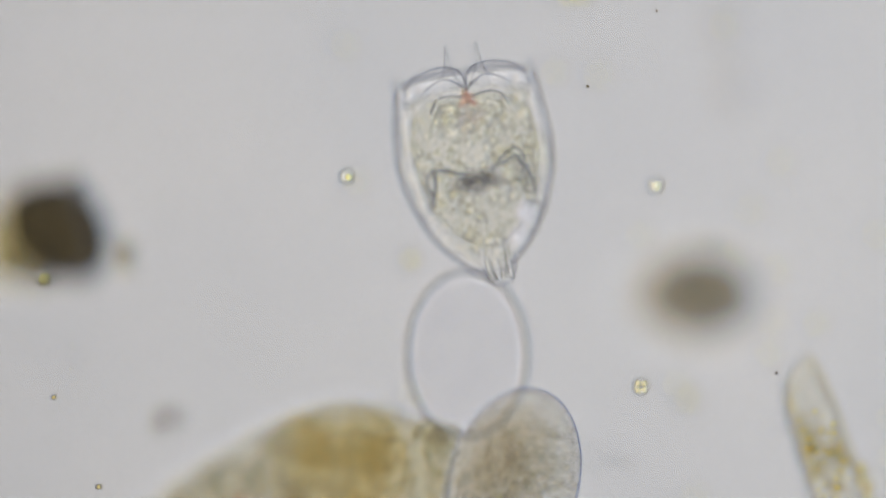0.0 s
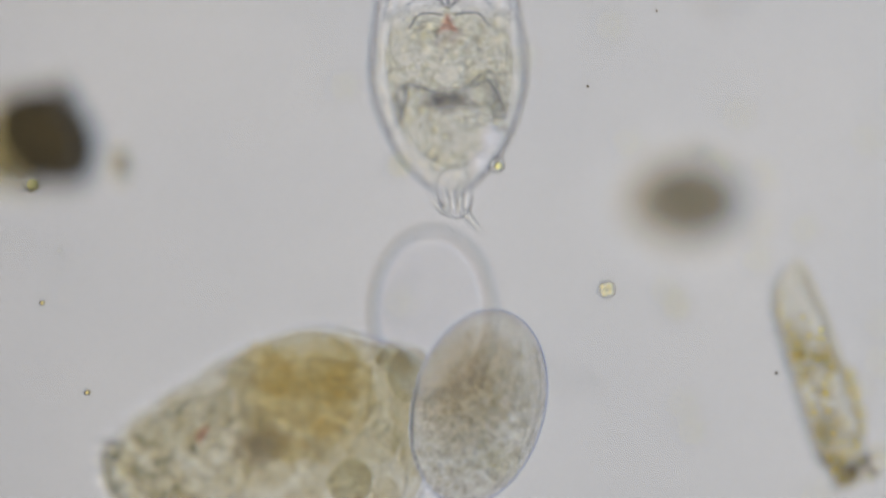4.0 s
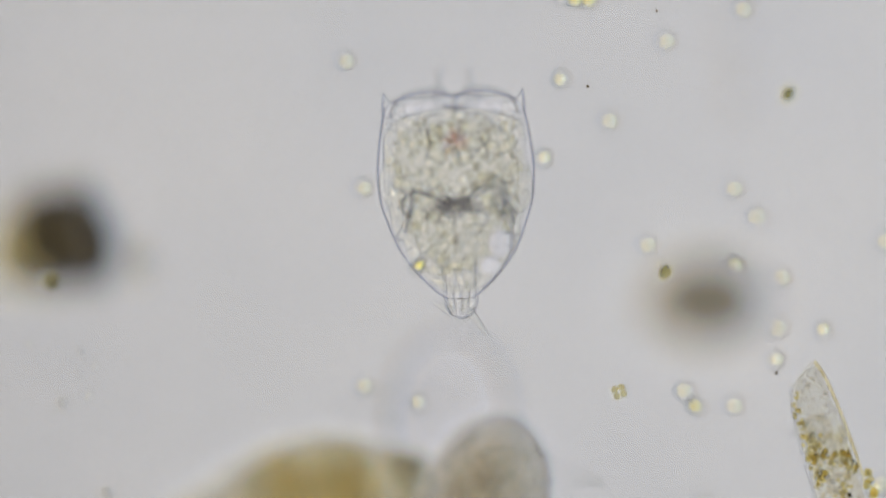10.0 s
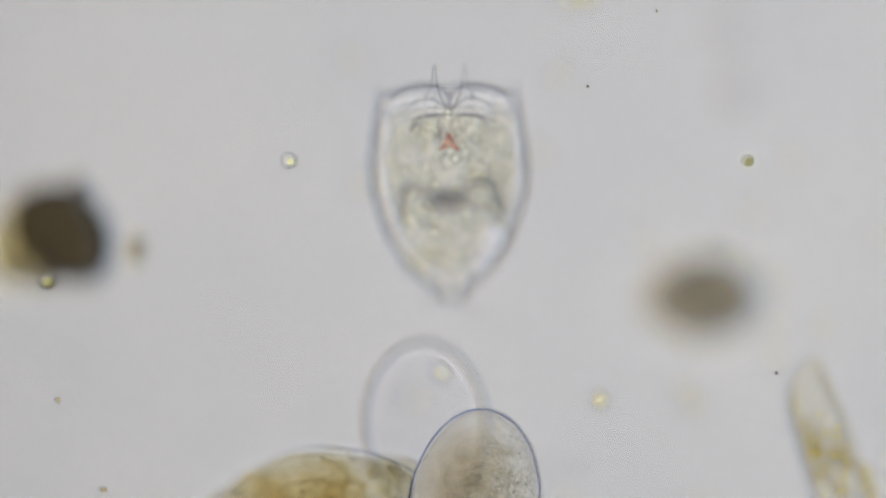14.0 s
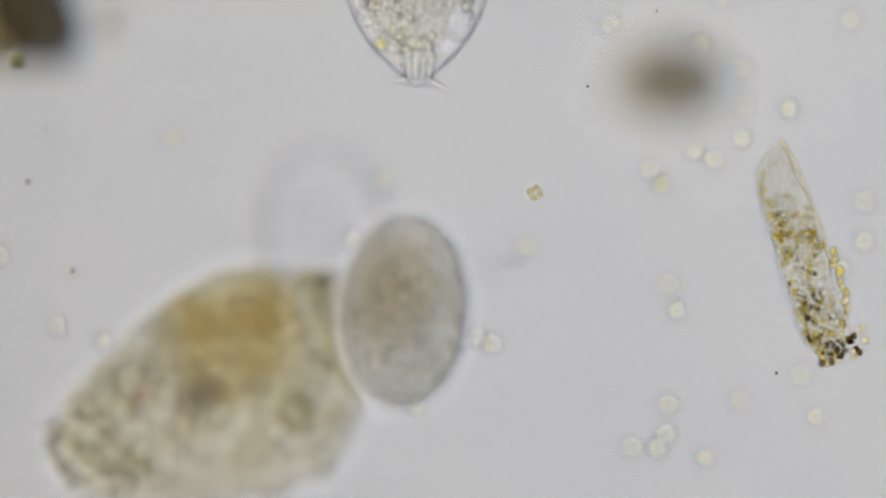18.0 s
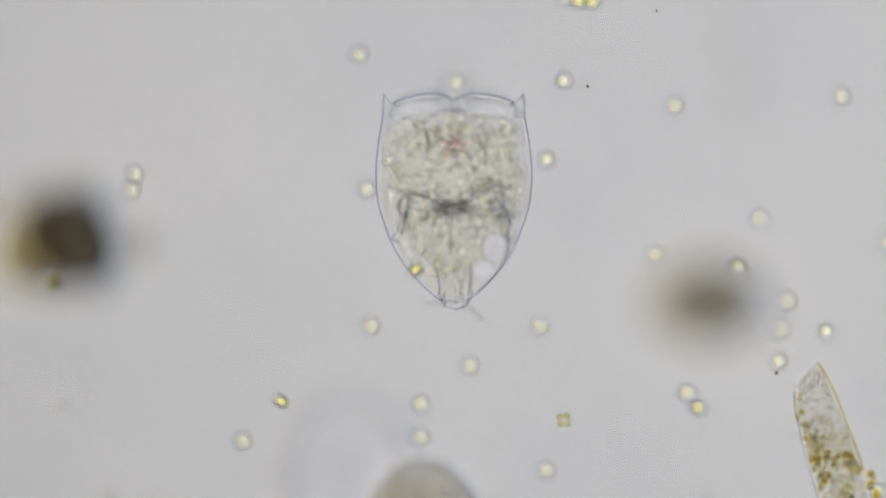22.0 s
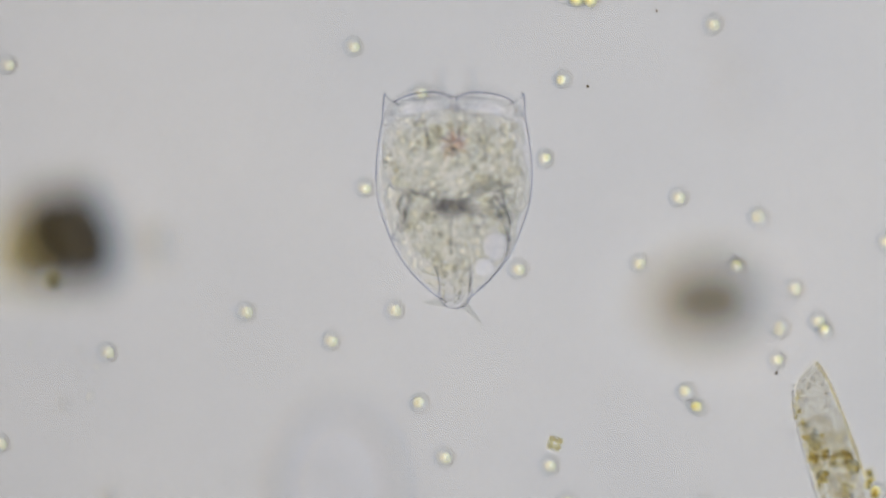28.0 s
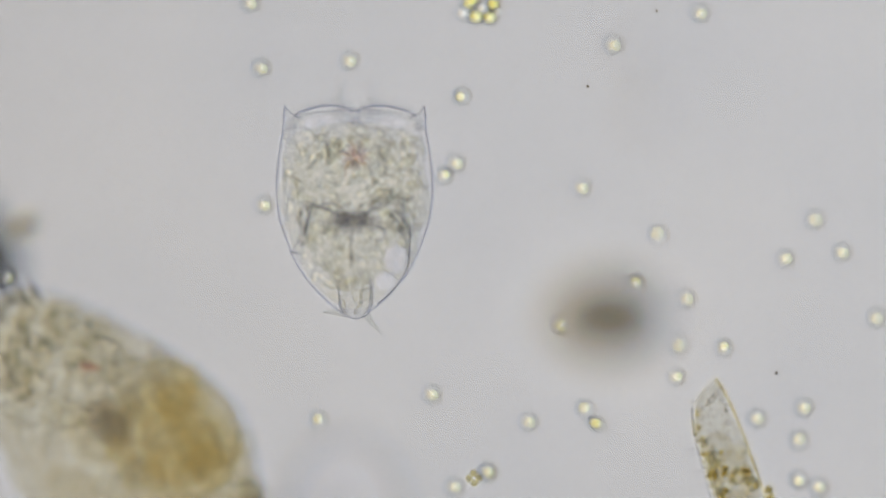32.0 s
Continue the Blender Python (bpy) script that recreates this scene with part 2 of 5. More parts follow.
def lump(rx, ry, rz, at_=(0, 0, 0), turn=0, wob=0.0, freq=3.0, seed=0.0, sub=4, into=None):
    """An uneven ellipsoid; half sizes and place in units (depth counts down to the slide), turn in degrees."""
    bm = into or bmesh.new()
    made = bmesh.ops.create_icosphere(bm, subdivisions=sub, radius=1.0)["verts"]
    r = Matrix.Rotation(radians(turn), 3, "Z")
    for v in made:
        q = 1 + wob * noise.fractal(v.co * freq * 0.5 + Vector((seed, seed * 0.7, 1.3)), 0.8, 2.1, 3) if wob else 1
        v.co = (r @ (Vector((v.co.x * rx, v.co.y * ry, v.co.z * rz)) * q) + Vector((at_[0], at_[1], -at_[2]))) * U
    return bm


def tube(points, radius, seg=10, n=6, taper=1.0, into=None):
    """A round strand through points in units (depth counts down to the slide); taper: end radius by start radius."""
    bm = into or bmesh.new()
    line = curve_through([(x, y, -z) for x, y, z in points], n)
    rings, last = [], None
    for i, c in enumerate(line):
        d = (line[min(i + 1, len(line) - 1)] - line[max(i - 1, 0)]).normalized()
        side = d.cross(Vector((0, 0, 1)))
        side = side.normalized() if side.length > 1e-3 else Vector((1, 0, 0))
        up = side.cross(d)
        r = radius * (1 + (taper - 1) * i / (len(line) - 1))
        rings.append([bm.verts.new((c + side * r * math.cos(2 * math.pi * j / seg) + up * r * math.sin(2 * math.pi * j / seg)) * U)
                      for j in range(seg)])
    for r, s in zip(rings, rings[1:]):
        for i in range(seg):
            bm.faces.new((r[i], r[(i + 1) % seg], s[(i + 1) % seg], s[i]))
    bm.faces.new(list(reversed(rings[0])))
    bm.faces.new(rings[-1])
    bmesh.ops.recalc_face_normals(bm, faces=bm.faces)
    return bm


def scatter(count, inside, size, seed, sub=2):
    """Many small uneven grains at the places that inside(rng) gives."""
    rng = random.Random(seed)
    ball = bmesh.new()
    bmesh.ops.create_icosphere(ball, subdivisions=sub, radius=1.0)
    points = np.array([v.co[:] for v in ball.verts])
    faces = np.array([[v.index for v in f.verts] for f in ball.faces])
    ball.free()
    verts, tris = [], []
    for i in range(count):
        s, a = rng.uniform(*size), rng.uniform(0, math.pi)
        x, y, z = inside(rng)
        p = points * (s * rng.uniform(0.8, 1.3), s * rng.uniform(0.7, 1.1), s) * (1 + 0.12 * np.sin(points.sum(1, keepdims=True) * 2.3 + i))
        p = np.stack((p[:, 0] * math.cos(a) - p[:, 1] * math.sin(a) + x, p[:, 0] * math.sin(a) + p[:, 1] * math.cos(a) + y, p[:, 2] - z), 1)
        verts.append(p * U)
        tris.append(faces + i * len(points))
    me = bpy.data.meshes.new("grains")
    me.from_pydata(np.concatenate(verts).tolist(), [], np.concatenate(tris).tolist())
    bm = bmesh.new()
    bm.from_mesh(me)
    bpy.data.meshes.remove(me)
    return bm


def pieces(name, count, inside, size, seed, mat, parent, label=""):
    """Small uneven grains, each one a part of its own."""
    rng = random.Random(seed)
    for _ in range(count):
        s = rng.uniform(*size)
        part(name, lump(s * rng.uniform(0.8, 1.3), s * rng.uniform(0.7, 1.1), s, inside(rng), rng.uniform(0, 180), 0.15, 3, rng.random() * 9, 2), mat, parent, label)


def threads(count, inside, seed, size=1.0):
    """Many short wavy fibres."""
    rng = random.Random(seed)
    bm = bmesh.new()
    for _ in range(count):
        x, y, z = inside(rng)
        a, n = rng.uniform(0, 6.28), rng.uniform(8, 20) * size
        b = a + rng.uniform(-1.4, 1.4)
        tube([(x, y, z), (x + n * math.cos(a), y + n * math.sin(a), z + 2), (x + n * (math.cos(a) + math.cos(b)), y + n * (math.sin(a) + math.sin(b)), z)],
             rng.uniform(1.4, 2.8) * size, 6, 4, 0.7, bm)
    return bm


def thing(name, place, label, category, group="", rz=0):
    ob = new(name)
    ob.matrix_basis = Matrix.Translation(place) @ pose(0, 0, 0, 0, 0, rz)
    return tagged(ob, label, category, group)


# ---- the setting ----
def slab(name, x, y, z0, z1, mat):
    bm = bmesh.new()
    bmesh.ops.create_cube(bm, size=1)
    for v in bm.verts:
        v.co = (v.co.x * x, v.co.y * y, z0 + (v.co.z + 0.5) * (z1 - z0))
    bmesh.ops.bevel(bm, geom=bm.edges[:], offset=0.01, segments=2, affect="EDGES")
    ob = part(name, bm, mat)
    for p in ob.data.polygons:
        p.use_smooth = False
    return ob


tagged(slab("ground", 3.4, 2.6, -0.12, 0.0, slide_glass()), "clear glass microscope slide under a drop of pond water", "slide", kind="structure")


def condenser():
    """The round lit lens below the stage, which fills the field with even pale light; it stays under the front lens."""
    bm = bmesh.new()
    bmesh.ops.create_circle(bm, cap_ends=True, radius=LAMP_R, segments=96)
    lamp = thing("condenser_lamp", (LAMP_X, LAMP_Y, LAMP_Z), "round glowing condenser lens of a microscope below the slide", "lamp")
    part("lens", bm, lamp_glow(), lamp)
    # The second ring is added and unseen; it darkens the left of the field.
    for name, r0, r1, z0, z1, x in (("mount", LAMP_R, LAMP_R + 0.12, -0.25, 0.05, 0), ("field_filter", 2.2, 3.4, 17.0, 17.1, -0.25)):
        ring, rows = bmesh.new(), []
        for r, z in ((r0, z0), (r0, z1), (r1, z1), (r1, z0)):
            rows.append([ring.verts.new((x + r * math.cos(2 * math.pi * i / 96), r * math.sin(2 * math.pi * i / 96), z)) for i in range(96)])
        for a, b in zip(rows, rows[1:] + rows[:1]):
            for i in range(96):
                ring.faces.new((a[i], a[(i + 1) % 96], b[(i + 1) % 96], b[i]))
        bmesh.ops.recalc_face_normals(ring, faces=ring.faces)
        part(name, ring, METAL if name == "mount" else DIMMER_TINT, lamp, "pale metal ring" if name == "mount" else "added see-through grey ring, out of view, that darkens the left of the field")
    return lamp


lamp = condenser()
# ---- the rotifer in the middle ----
def rotifer():
    body = thing("rotifer", at(805, 360, TOP - 0.127), "translucent vase-shaped rotifer with a clear corseted shell and two toes", "rotifer")
    outline = [(186, 8, 0), (184, 50, 0), (180, 92, 0), (172, 115, 0), (150, 126, 0), (100, 134, 0), (50, 138, 0), (0, 134, 0), (-40, 122, 0), (-80, 106, 0),
               (-110, 88, 0), (-133, 69, 0), (-152, 50, 0), (-166, 34, 0), (-174, 22, 0)]
    part("lorica", loft(outline, 0.6, power=1.7), LORICA, body, "clear stiff shell with a fine dark edge")
    for s in (-1, 1):
        part("shell_edge", tube([(s * 123, 192, 0), (s * 125, 176, 0), *((s * w, y, 0) for y, w, _ in outline[4:])], 1.7, seg=10), EDGE, body, "fine dark edge of the shell")
        part("shell_edge", tube([(s * 106, 175, 0), (s * 92, 183, 0), (s * 68, 190, 2), (s * 40, 193, 4), (s * 18, 189, 4), (s * 3, 180, 2)], 2.2, seg=10), EDGE, body, "domed front edge of the shell")
    wide = [(163, 8, 0), (160, 40, 0), (151, 80, 0), (141, 106, 0), (122, 119, 0), (100, 126, 0), (50, 131, 0), (0, 127, 0), (-40, 115, 0), (-80, 99, 0), (-110, 81, 0), (-133, 61, 0), (-152, 40, 0), (-165, 18, 0)]
    narrow = [(146, 8, 0), (140, 56, 0), (126, 94, 0), (100, 106, 0), (50, 110, 0), (0, 104, 0), (-40, 95, 0), (-70, 80, 0), (-95, 59, 0), (-118, 33, 0), (-132, 8, 0)]
    for z, soft in ((-46, narrow), (6, wide)):
        sheet = loft(soft, 0.10, 88, 10, 1.6, 0.10, 3 + z)
        bmesh.ops.translate(sheet, vec=(0, 0, -z * U), verts=sheet.verts)
        gaps = [f for f in sheet.faces if any(((f.calc_center_median().x / U - cx) / rx) ** 2 + ((f.calc_center_median().y / U - cy) / ry) ** 2 < 1
                                               for cx, cy, rx, ry in ((74, -79, 20, 25), (55, -117, 19, 17)))]
        bmesh.ops.delete(sheet, geom=gaps, context="FACES")
        part("flesh", sheet, FLESH, body, "grainy grey-yellow flesh")
    for s in (-1, 1):
        part("horn", tube([(s * 112, 152, 0), (s * 117, 170, 0), (s * 123, 192, 0)], 11, taper=0.05), HEAD, body, "short pointed corner spine")
        part("horn_edge", tube([(s * 123, 192, 0), (s * 115, 180, 0), (s * 106, 175, 0), (s * 96, 168, 4)], 1.4, seg=8), STRAND, body, "fine dark edge of the spine")
        part("head_lobe", lump(45, 15, 18, (s * 52, 166, 36), s * -6, 0.05, 2, s), FLUID, body, "clear bright domed head lobe")
        cone = loft([(158, 20, s * 26), (167, 17, s * 27), (179, 12, s * 28), (194, 7, s * 28), (212, 4, s * 28), (235, 2, s * 27)], 0.5, seg=20, n=4)
        bmesh.ops.translate(cone, vec=(0, 0, 54 * U), verts=cone.verts)
        part("antenna", cone, TUFT, body, "clear flared feeler on the head")
        for line in ([(s * 2, 154, -54), (s * 12, 168, -54), (s * 21, 194, -54), (s * 25, 235, -54)], [(s * 42, 178, -54), (s * 36, 188, -54), (s * 32, 204, -54), (s * 28, 235, -54)]):
            part("feeler_edge", tube(line, 1.4, seg=8, taper=0.7), STRAND, body, "fine dark edge of the feeler")
        # Added clear tube: bends lamp light into the bright band along the flank.
        part("flank_fluid", tube([(s * 111, 138, -4), (s * 117, 80, -6), (s * 116, 20, -6), (s * 104, -40, -6), (s * 88, -84, -6)], 10, seg=14), FLUID, body, "clear tube added along the flank for a bright band inside the edge")
        part("gland", lump(13, 15, 11, (s * 98, 158, 10), 0, 0.1, 3, s + 4), CELL_CLEAR, body, "round clear gland behind the corner spine")
        part("head_arc", tube([(s * 70, 118, -50), (s * 56, 140, -54), (s * 34, 145, -56), (s * 10, 140, -54)], 2.6), LINE, body, "dark arched fold of the head")
        part("head_arc", tube([(s * 74, 160, -44), (s * 52, 172, -48), (s * 30, 174, -50), (s * 6, 158, -50)], 2.0), STRAND, body, "arched front fold of the head")
        part("head_lobe", lump(34, 15, 9, (s * 40, 158, -46), s * -8, 0.1, 2, s + 7), BRIGHT, body, "clear bright domed head lobe")
        part("salivary_lobe", lump(17, 15, 10, (s * 40 + 4, 118, -20), s * 20, 0.15, 3, s + 9), CELL_CLEAR, body, "round lobe beside the eye")
    part("feeler_node", lump(7, 6, 5, (-3, 150, -54), 0, 0.2, 3, 2, 3), OIL, body, "bright knot between the feelers")
    for s in (-1, 1):
        part("head_dome", tube([(s * 114, 148, -34), (s * 104, 172, -40), (s * 84, 189, -44), (s * 48, 198, -46), (s * 16, 192, -46), (s * 2, 174, -46), (s * 2, 152, -46)], 2.0), STRAND, body, "domed edge of the head")
    part("bladder_wall", lump(31, 34, 16, (73, -80, -46), -14, 0.06, 2, 8), BRIGHT, body, "clear bladder wall")
    rng = random.Random(12)
    for i in range(14):
        a = 2 * math.pi * i / 14 + rng.uniform(-0.2, 0.2)
        r0, r1 = rng.uniform(3, 9), rng.uniform(22, 36)
        part("eye_fibre", tube([(-1 + r0 * math.cos(a), 100 + r0 * math.sin(a), 4), (-1 + r1 * 0.6 * math.cos(a + 0.15), 100 + r1 * 0.6 * math.sin(a + 0.15), 5),
                                (-1 + r1 * math.cos(a + 0.4), 100 + r1 * math.sin(a + 0.4), 4)], 2.2, seg=6, taper=0.5), (ROSE, ROSE_PALE, STRAND)[i % 3], body, "fine rust-red or grey fibre below the eye")
    # the jaws: two dark lobes with ragged edges and radiating muscles
    for x, y, rx, ry, turn, count in ((-25, -8, 25, 12, 12, 4), (19, -9, 27, 13, -10, 4), (-3, -12, 30, 17, 0, 3)):
        for i in range(count):
            k = 0.4 + 0.6 * i / (count - 1)
            part("mastax", lump(rx * k, ry * k, 9 * k, (x, y, -8), turn, 0.4, 4.5, 5 + i + x), DARK_TINT, body, "soft dark grey jaws")
    for x, y, r in ((-34, -10, 13), (33, -2, 12), (-20, -32, 9), (22, -34, 10)):
        part("jaw_lobe", lump(r, r * 0.85, r * 0.6, (x, y, 6), x, 0.12, 3, r, 3), BRIGHT, body, "clear round lobe beside the jaws")
    for i in range(20):
        a = 2 * math.pi * i / 20 + rng.uniform(-0.15, 0.15)
        r = rng.uniform(26, 52)
        part("jaw_muscle", tube([(-3 + 10 * math.cos(a), -12 + 5 * math.sin(a), -16), (-3 + r * 0.7 * math.cos(a), -12 + r * 0.5 * math.sin(a), -18),
                                 (-3 + r * math.cos(a + 0.2), -12 + r * 0.75 * math.sin(a + 0.2), -14)], 2.2, seg=8, taper=0.3), LINE if i % 2 else STRAND, body, "grey muscle strand")
    loops = [([(-22, -2, -10), (-52, 10, -12), (-78, 15, -14), (-93, 6, -12), (-97, -10, -10), (-90, -24, -8)], 2.6, LINE),
             ([(-80, 12, -6), (-81, -8, -8), (-88, -32, -8), (-93, -56, -6)], 3.8, LINE),
             ([(-97, -8, -4), (-95, -30, -4), (-100, -50, -4), (-109, -64, -2), (-96, -70, 0)], 2.0, STRAND),
             ([(-20, 4, -28), (-50, 14, -32), (-76, 20, -34), (-90, 10, -34), (-92, -8, -32), (-84, -26, -30)], 2.4, LINE),
             ([(-78, 16, -30), (-78, -6, -32), (-85, -30, -32), (-88, -50, -28)], 3.2, LINE),
             ([(14, 0, -14), (36, 18, -24), (62, 38, -32), (78, 34, -34), (86, 6, -32), (92, -24, -26), (98, -48, -20)], 3.0, LINE),
             ([(50, 34, -54), (64, 30, -58), (76, 10, -60), (88, -14, -60), (96, -38, -58), (78, -40, -58), (66, -14, -58)], 1.8, STRAND),
             ([(28, 2, -16), (56, 20, -28), (72, 22, -32), (80, -4, -30), (84, -30, -26)], 2.6, LINE),
             ([(62, 2, 4), (76, -18, 6), (90, -46, 6), (96, -72, 4)], 5.0, STRAND), ([(70, 10, 6), (86, -10, 8), (99, -40, 6)], 4.0, STRAND),
             ([(-112, 28, 8), (-98, 18, 10), (-84, 24, 10), (-66, 14, 10), (-46, 20, 10), (-22, 14, 10)], 1.4, STRAND), ([(24, 16, 10), (40, 30, 10), (56, 24, 10), (76, 31, 12), (90, 25, 12), (106, 32, 8)], 2.0, STRAND),
             ([(-56, -30, 2), (-42, -24, 4), (-30, -30, 2), (-40, -40, 2), (-56, -30, 2)], 1.8, STRAND), ([(24, -26, 2), (44, -22, 4), (54, -34, 2), (44, -46, 2), (26, -42, 2)], 2.0, LINE),
             ([(-3, -26, 8), (-5, -50, 10), (-4, -96, 8)], 2.0, STRAND), ([(-50, -84, 8), (-20, -78, 12), (20, -80, 12), (40, -92, 8)], 1.6, CLEAR),
             ([(-32, -112, 6), (-26, -140, 8), (-24, -164, 6)], 1.8, STRAND), ([(28, -112, 6), (28, -140, 8), (26, -164, 6)], 1.8, STRAND), ([(30, -70, 4), (36, -92, 4), (32, -120, 4), (28, -150, 4)], 2.4, CLEAR),
             ([(96, -62, 0), (90, -100, 4), (64, -138, 4), (40, -158, 2)], 2.2, STRAND), ([(-50, 130, -10), (-44, 100, -12), (-52, 74, -10)], 1.6, LINE), ([(40, 120, -10), (52, 92, -12), (58, 70, -10)], 1.6, LINE),
             ([(-88, -20, -50), (-76, -62, -52), (-44, -106, -52), (6, -126, -50), (58, -98, -50), (72, -60, -48), (112, -66, -40)], 2.6, CLEAR)]
    for points, r, mat in loops:
        part("muscle_band", tube(points, r, seg=10, taper=0.8), mat, body, "bent grey muscle band")
    for i in range(3):
        part("muscle_shade", lump(34 - 7 * i, 40 - 8 * i, 8, (80, -4, 4), 24, 0.3, 3, 2 + i), WISP, body, "faint grey muscle mass")
    rng = random.Random(5)
    for i in range(40):
        y = rng.uniform(-146, 140)
        w = np.interp(y, [-150, -80, -20, 50, 150], [34, 84, 104, 112, 96])
        x, r = rng.uniform(-w, w), rng.uniform(7, 17)
        if math.hypot(x, y + 13) > 40 and math.hypot(x - 66, y + 90) > 46:
            part("tissue_fold", lump(r * rng.uniform(0.8, 1.6), r * rng.uniform(0.5, 0.9), r * 0.6, (x, y, rng.uniform(-6, 18)), rng.uniform(0, 180), 0.25, 3, i, 3), FOLD, body, "clear rounded tissue fold")
    part("bladder", lump(22, 27, 20, (73, -79, 34), -14, 0.06, 2, 1), BRIGHT, body, "clear bright bladder")
    part("bladder", lump(19, 18, 15, (54, -118, 34), 30, 0.06, 2, 3), BRIGHT, body, "clear bright bladder")
    part("beaded_gland", tube([(113 + 13 * math.cos(a), -2 + 15 * math.sin(a), 4) for a in (0, 0.9, 1.8, 2.7, 3.6, 4.5, 5.4, 6.28)], 2.6), CELL_CLEAR, body, "ring-shaped gland on the flank")

    def inside(r):
        while True:
            x, y = r.uniform(-122, 122), r.uniform(-130, 150)
            w = np.interp(y, [-165, -120, -50, 50, 150], [18, 68, 108, 124, 98])
            if abs(x) < w and (x - 74) ** 2 + (y + 79) ** 2 > 640 and (x - 54) ** 2 + (y + 117) ** 2 > 420:
                return x, y, r.uniform(9, 24)

    def level(z0, z1, k):
        def place(r):
            x, y, z = inside(r)
            return x * k, y * (0.5 + 0.5 * k), r.uniform(z0, z1)
        return place
    for z0, z1, k, count, seed in ((24, 44, 1.0, 170, 31), (-22, -4, 0.86, 100, 35), (-54, -42, 0.7, 80, 37)):
        part("pale_cells", scatter(count, level(z0, z1, k), (3.5, 8.0), seed), PALE_CELL, body, "small bright rounded cells", "stuff")
    for z0, z1, k, count, seed in ((8, 20, 1.0, 260, 32), (-44, -32, 0.84, 140, 36), (-74, -64, 0.62, 120, 38)):
        part("granular_mass", scatter(count, level(z0, z1, k), (1.2, 3.0), seed), GRAIN, body, "fine pale granules", "stuff")
    part("fibre_mesh", threads(120, inside, 31, 0.9), CLEAR, body, "fine wavy fibres", "stuff")
    part("fibre_mesh", threads(90, level(-58, -34, 0.92), 39, 0.8), CREASE, body, "fine wavy creases of the upper skin", "stuff")
    pieces("bead", 40, lambda r: (r.choice((-1, 1)) * r.uniform(94, 110), r.uniform(-30, 130), r.uniform(-44, -26)), (2.6, 5.0), 52, CREASE, body, "clear bead along the flank")
    pieces("droplet", 26, lambda r: (r.uniform(-70, 70), r.uniform(-60, 80), r.uniform(-60, -48)), (1.4, 2.4), 33, DROP, body, "tiny dark oil drop")
    pieces("bead", 64, lambda r: (r.choice((-1, 1)) * r.uniform(108, 124), r.uniform(-30, 140), r.uniform(2, 24)), (2.6, 5.2), 32, CELL_CLEAR, body, "clear bead along the flank")
    return body


def rotifer_foot(body):
    foot = part("foot", loft([(-104, 10, 2), (-116, 24, 2), (-140, 30, 2), (-160, 29, 2), (-174, 25, 2), (-185, 19, 2), (-191, 8, 2)], 0.5, seg=32, power=1.6, wob=0.2), HEAD, body, "short clear foot with pale ribs")
    for x, w in ((-18, 5.5), (-6, 6.5), (7, 6.5), (20, 5.5)):
        part("foot_rib", lump(w, 22, 6, (x + 2, -158, 6), -x * 0.5, 0.2, 3, x), CELL_CLEAR, foot, "pale lengthwise rib")
    for s in (-1, 1):
        part("foot_edge", tube([(s * 29 + 2, -154, 0), (s * 28 + 2, -166, 0), (s * 19 + 2, -184, 0), (2, -191, 0)], 1.5, seg=8), STRAND, foot, "fine dark edge of the foot")
    part("foot_grain", scatter(70, lambda r: (r.uniform(-22, 24), r.uniform(-182, -120), r.uniform(-4, 14)), (1.4, 3.4), 36, 1), GRAIN, foot, "fine pale granules", "stuff")
    toes = []
    for s, n in ((-1, 40), (1, 52)):
        toe = part("toe", tube([(0, 0, 0), (s * n * 0.45, 0, 0), (s * n, 0, 0)], 8.5, taper=0.3), TOE, foot, "clear pointed toe")
        toe.location = (s * 16 * U, -180 * U, 0)
        toes.append((s, toe))
    return foot, toes


def eye_prism():
    """A flat three-cornered pigment spot with a hollow base."""
    bm = bmesh.new()
    line = [(0, 18), (4, 8), (10, -4), (19, -15), (9, -11), (0, -8), (-9, -11), (-19, -15), (-10, -4), (-4, 8)]
    rims = [[bm.verts.new(((x * k - 3) * U, (y * k + 88) * U, (70 + z) * U)) for x, y in line] for z, k in ((-4, 0.8), (-2, 1), (2, 1), (4, 0.8))]
    for r, q in zip(rims, rims[1:]):
        for i in range(len(line)):
            j = (i + 1) % len(line)
            bm.faces.new((r[i], r[j], q[j], q[i]))
    bm.faces.new(rims[0][::-1])
    bm.faces.new(rims[-1])
    bmesh.ops.recalc_face_normals(bm, faces=bm.faces)
    return bm


swimmer = rotifer()
swimmer_eye = part("eye_spot", eye_prism(), RED, swimmer, "rust-red eye spot")
part("eye_rim", tube([(-2, 104, -70), (6, 88, -70), (14, 75, -70)], 2.4, taper=0.6), RED, swimmer_eye, "darker edge of the eye spot")
part("eye_rim", tube([(-4, 104, -70), (-11, 88, -70), (-20, 75, -70)], 2.0, taper=0.6), RED, swimmer_eye, "darker edge of the eye spot")
swimmer_foot, swimmer_toes = rotifer_foot(swimmer)


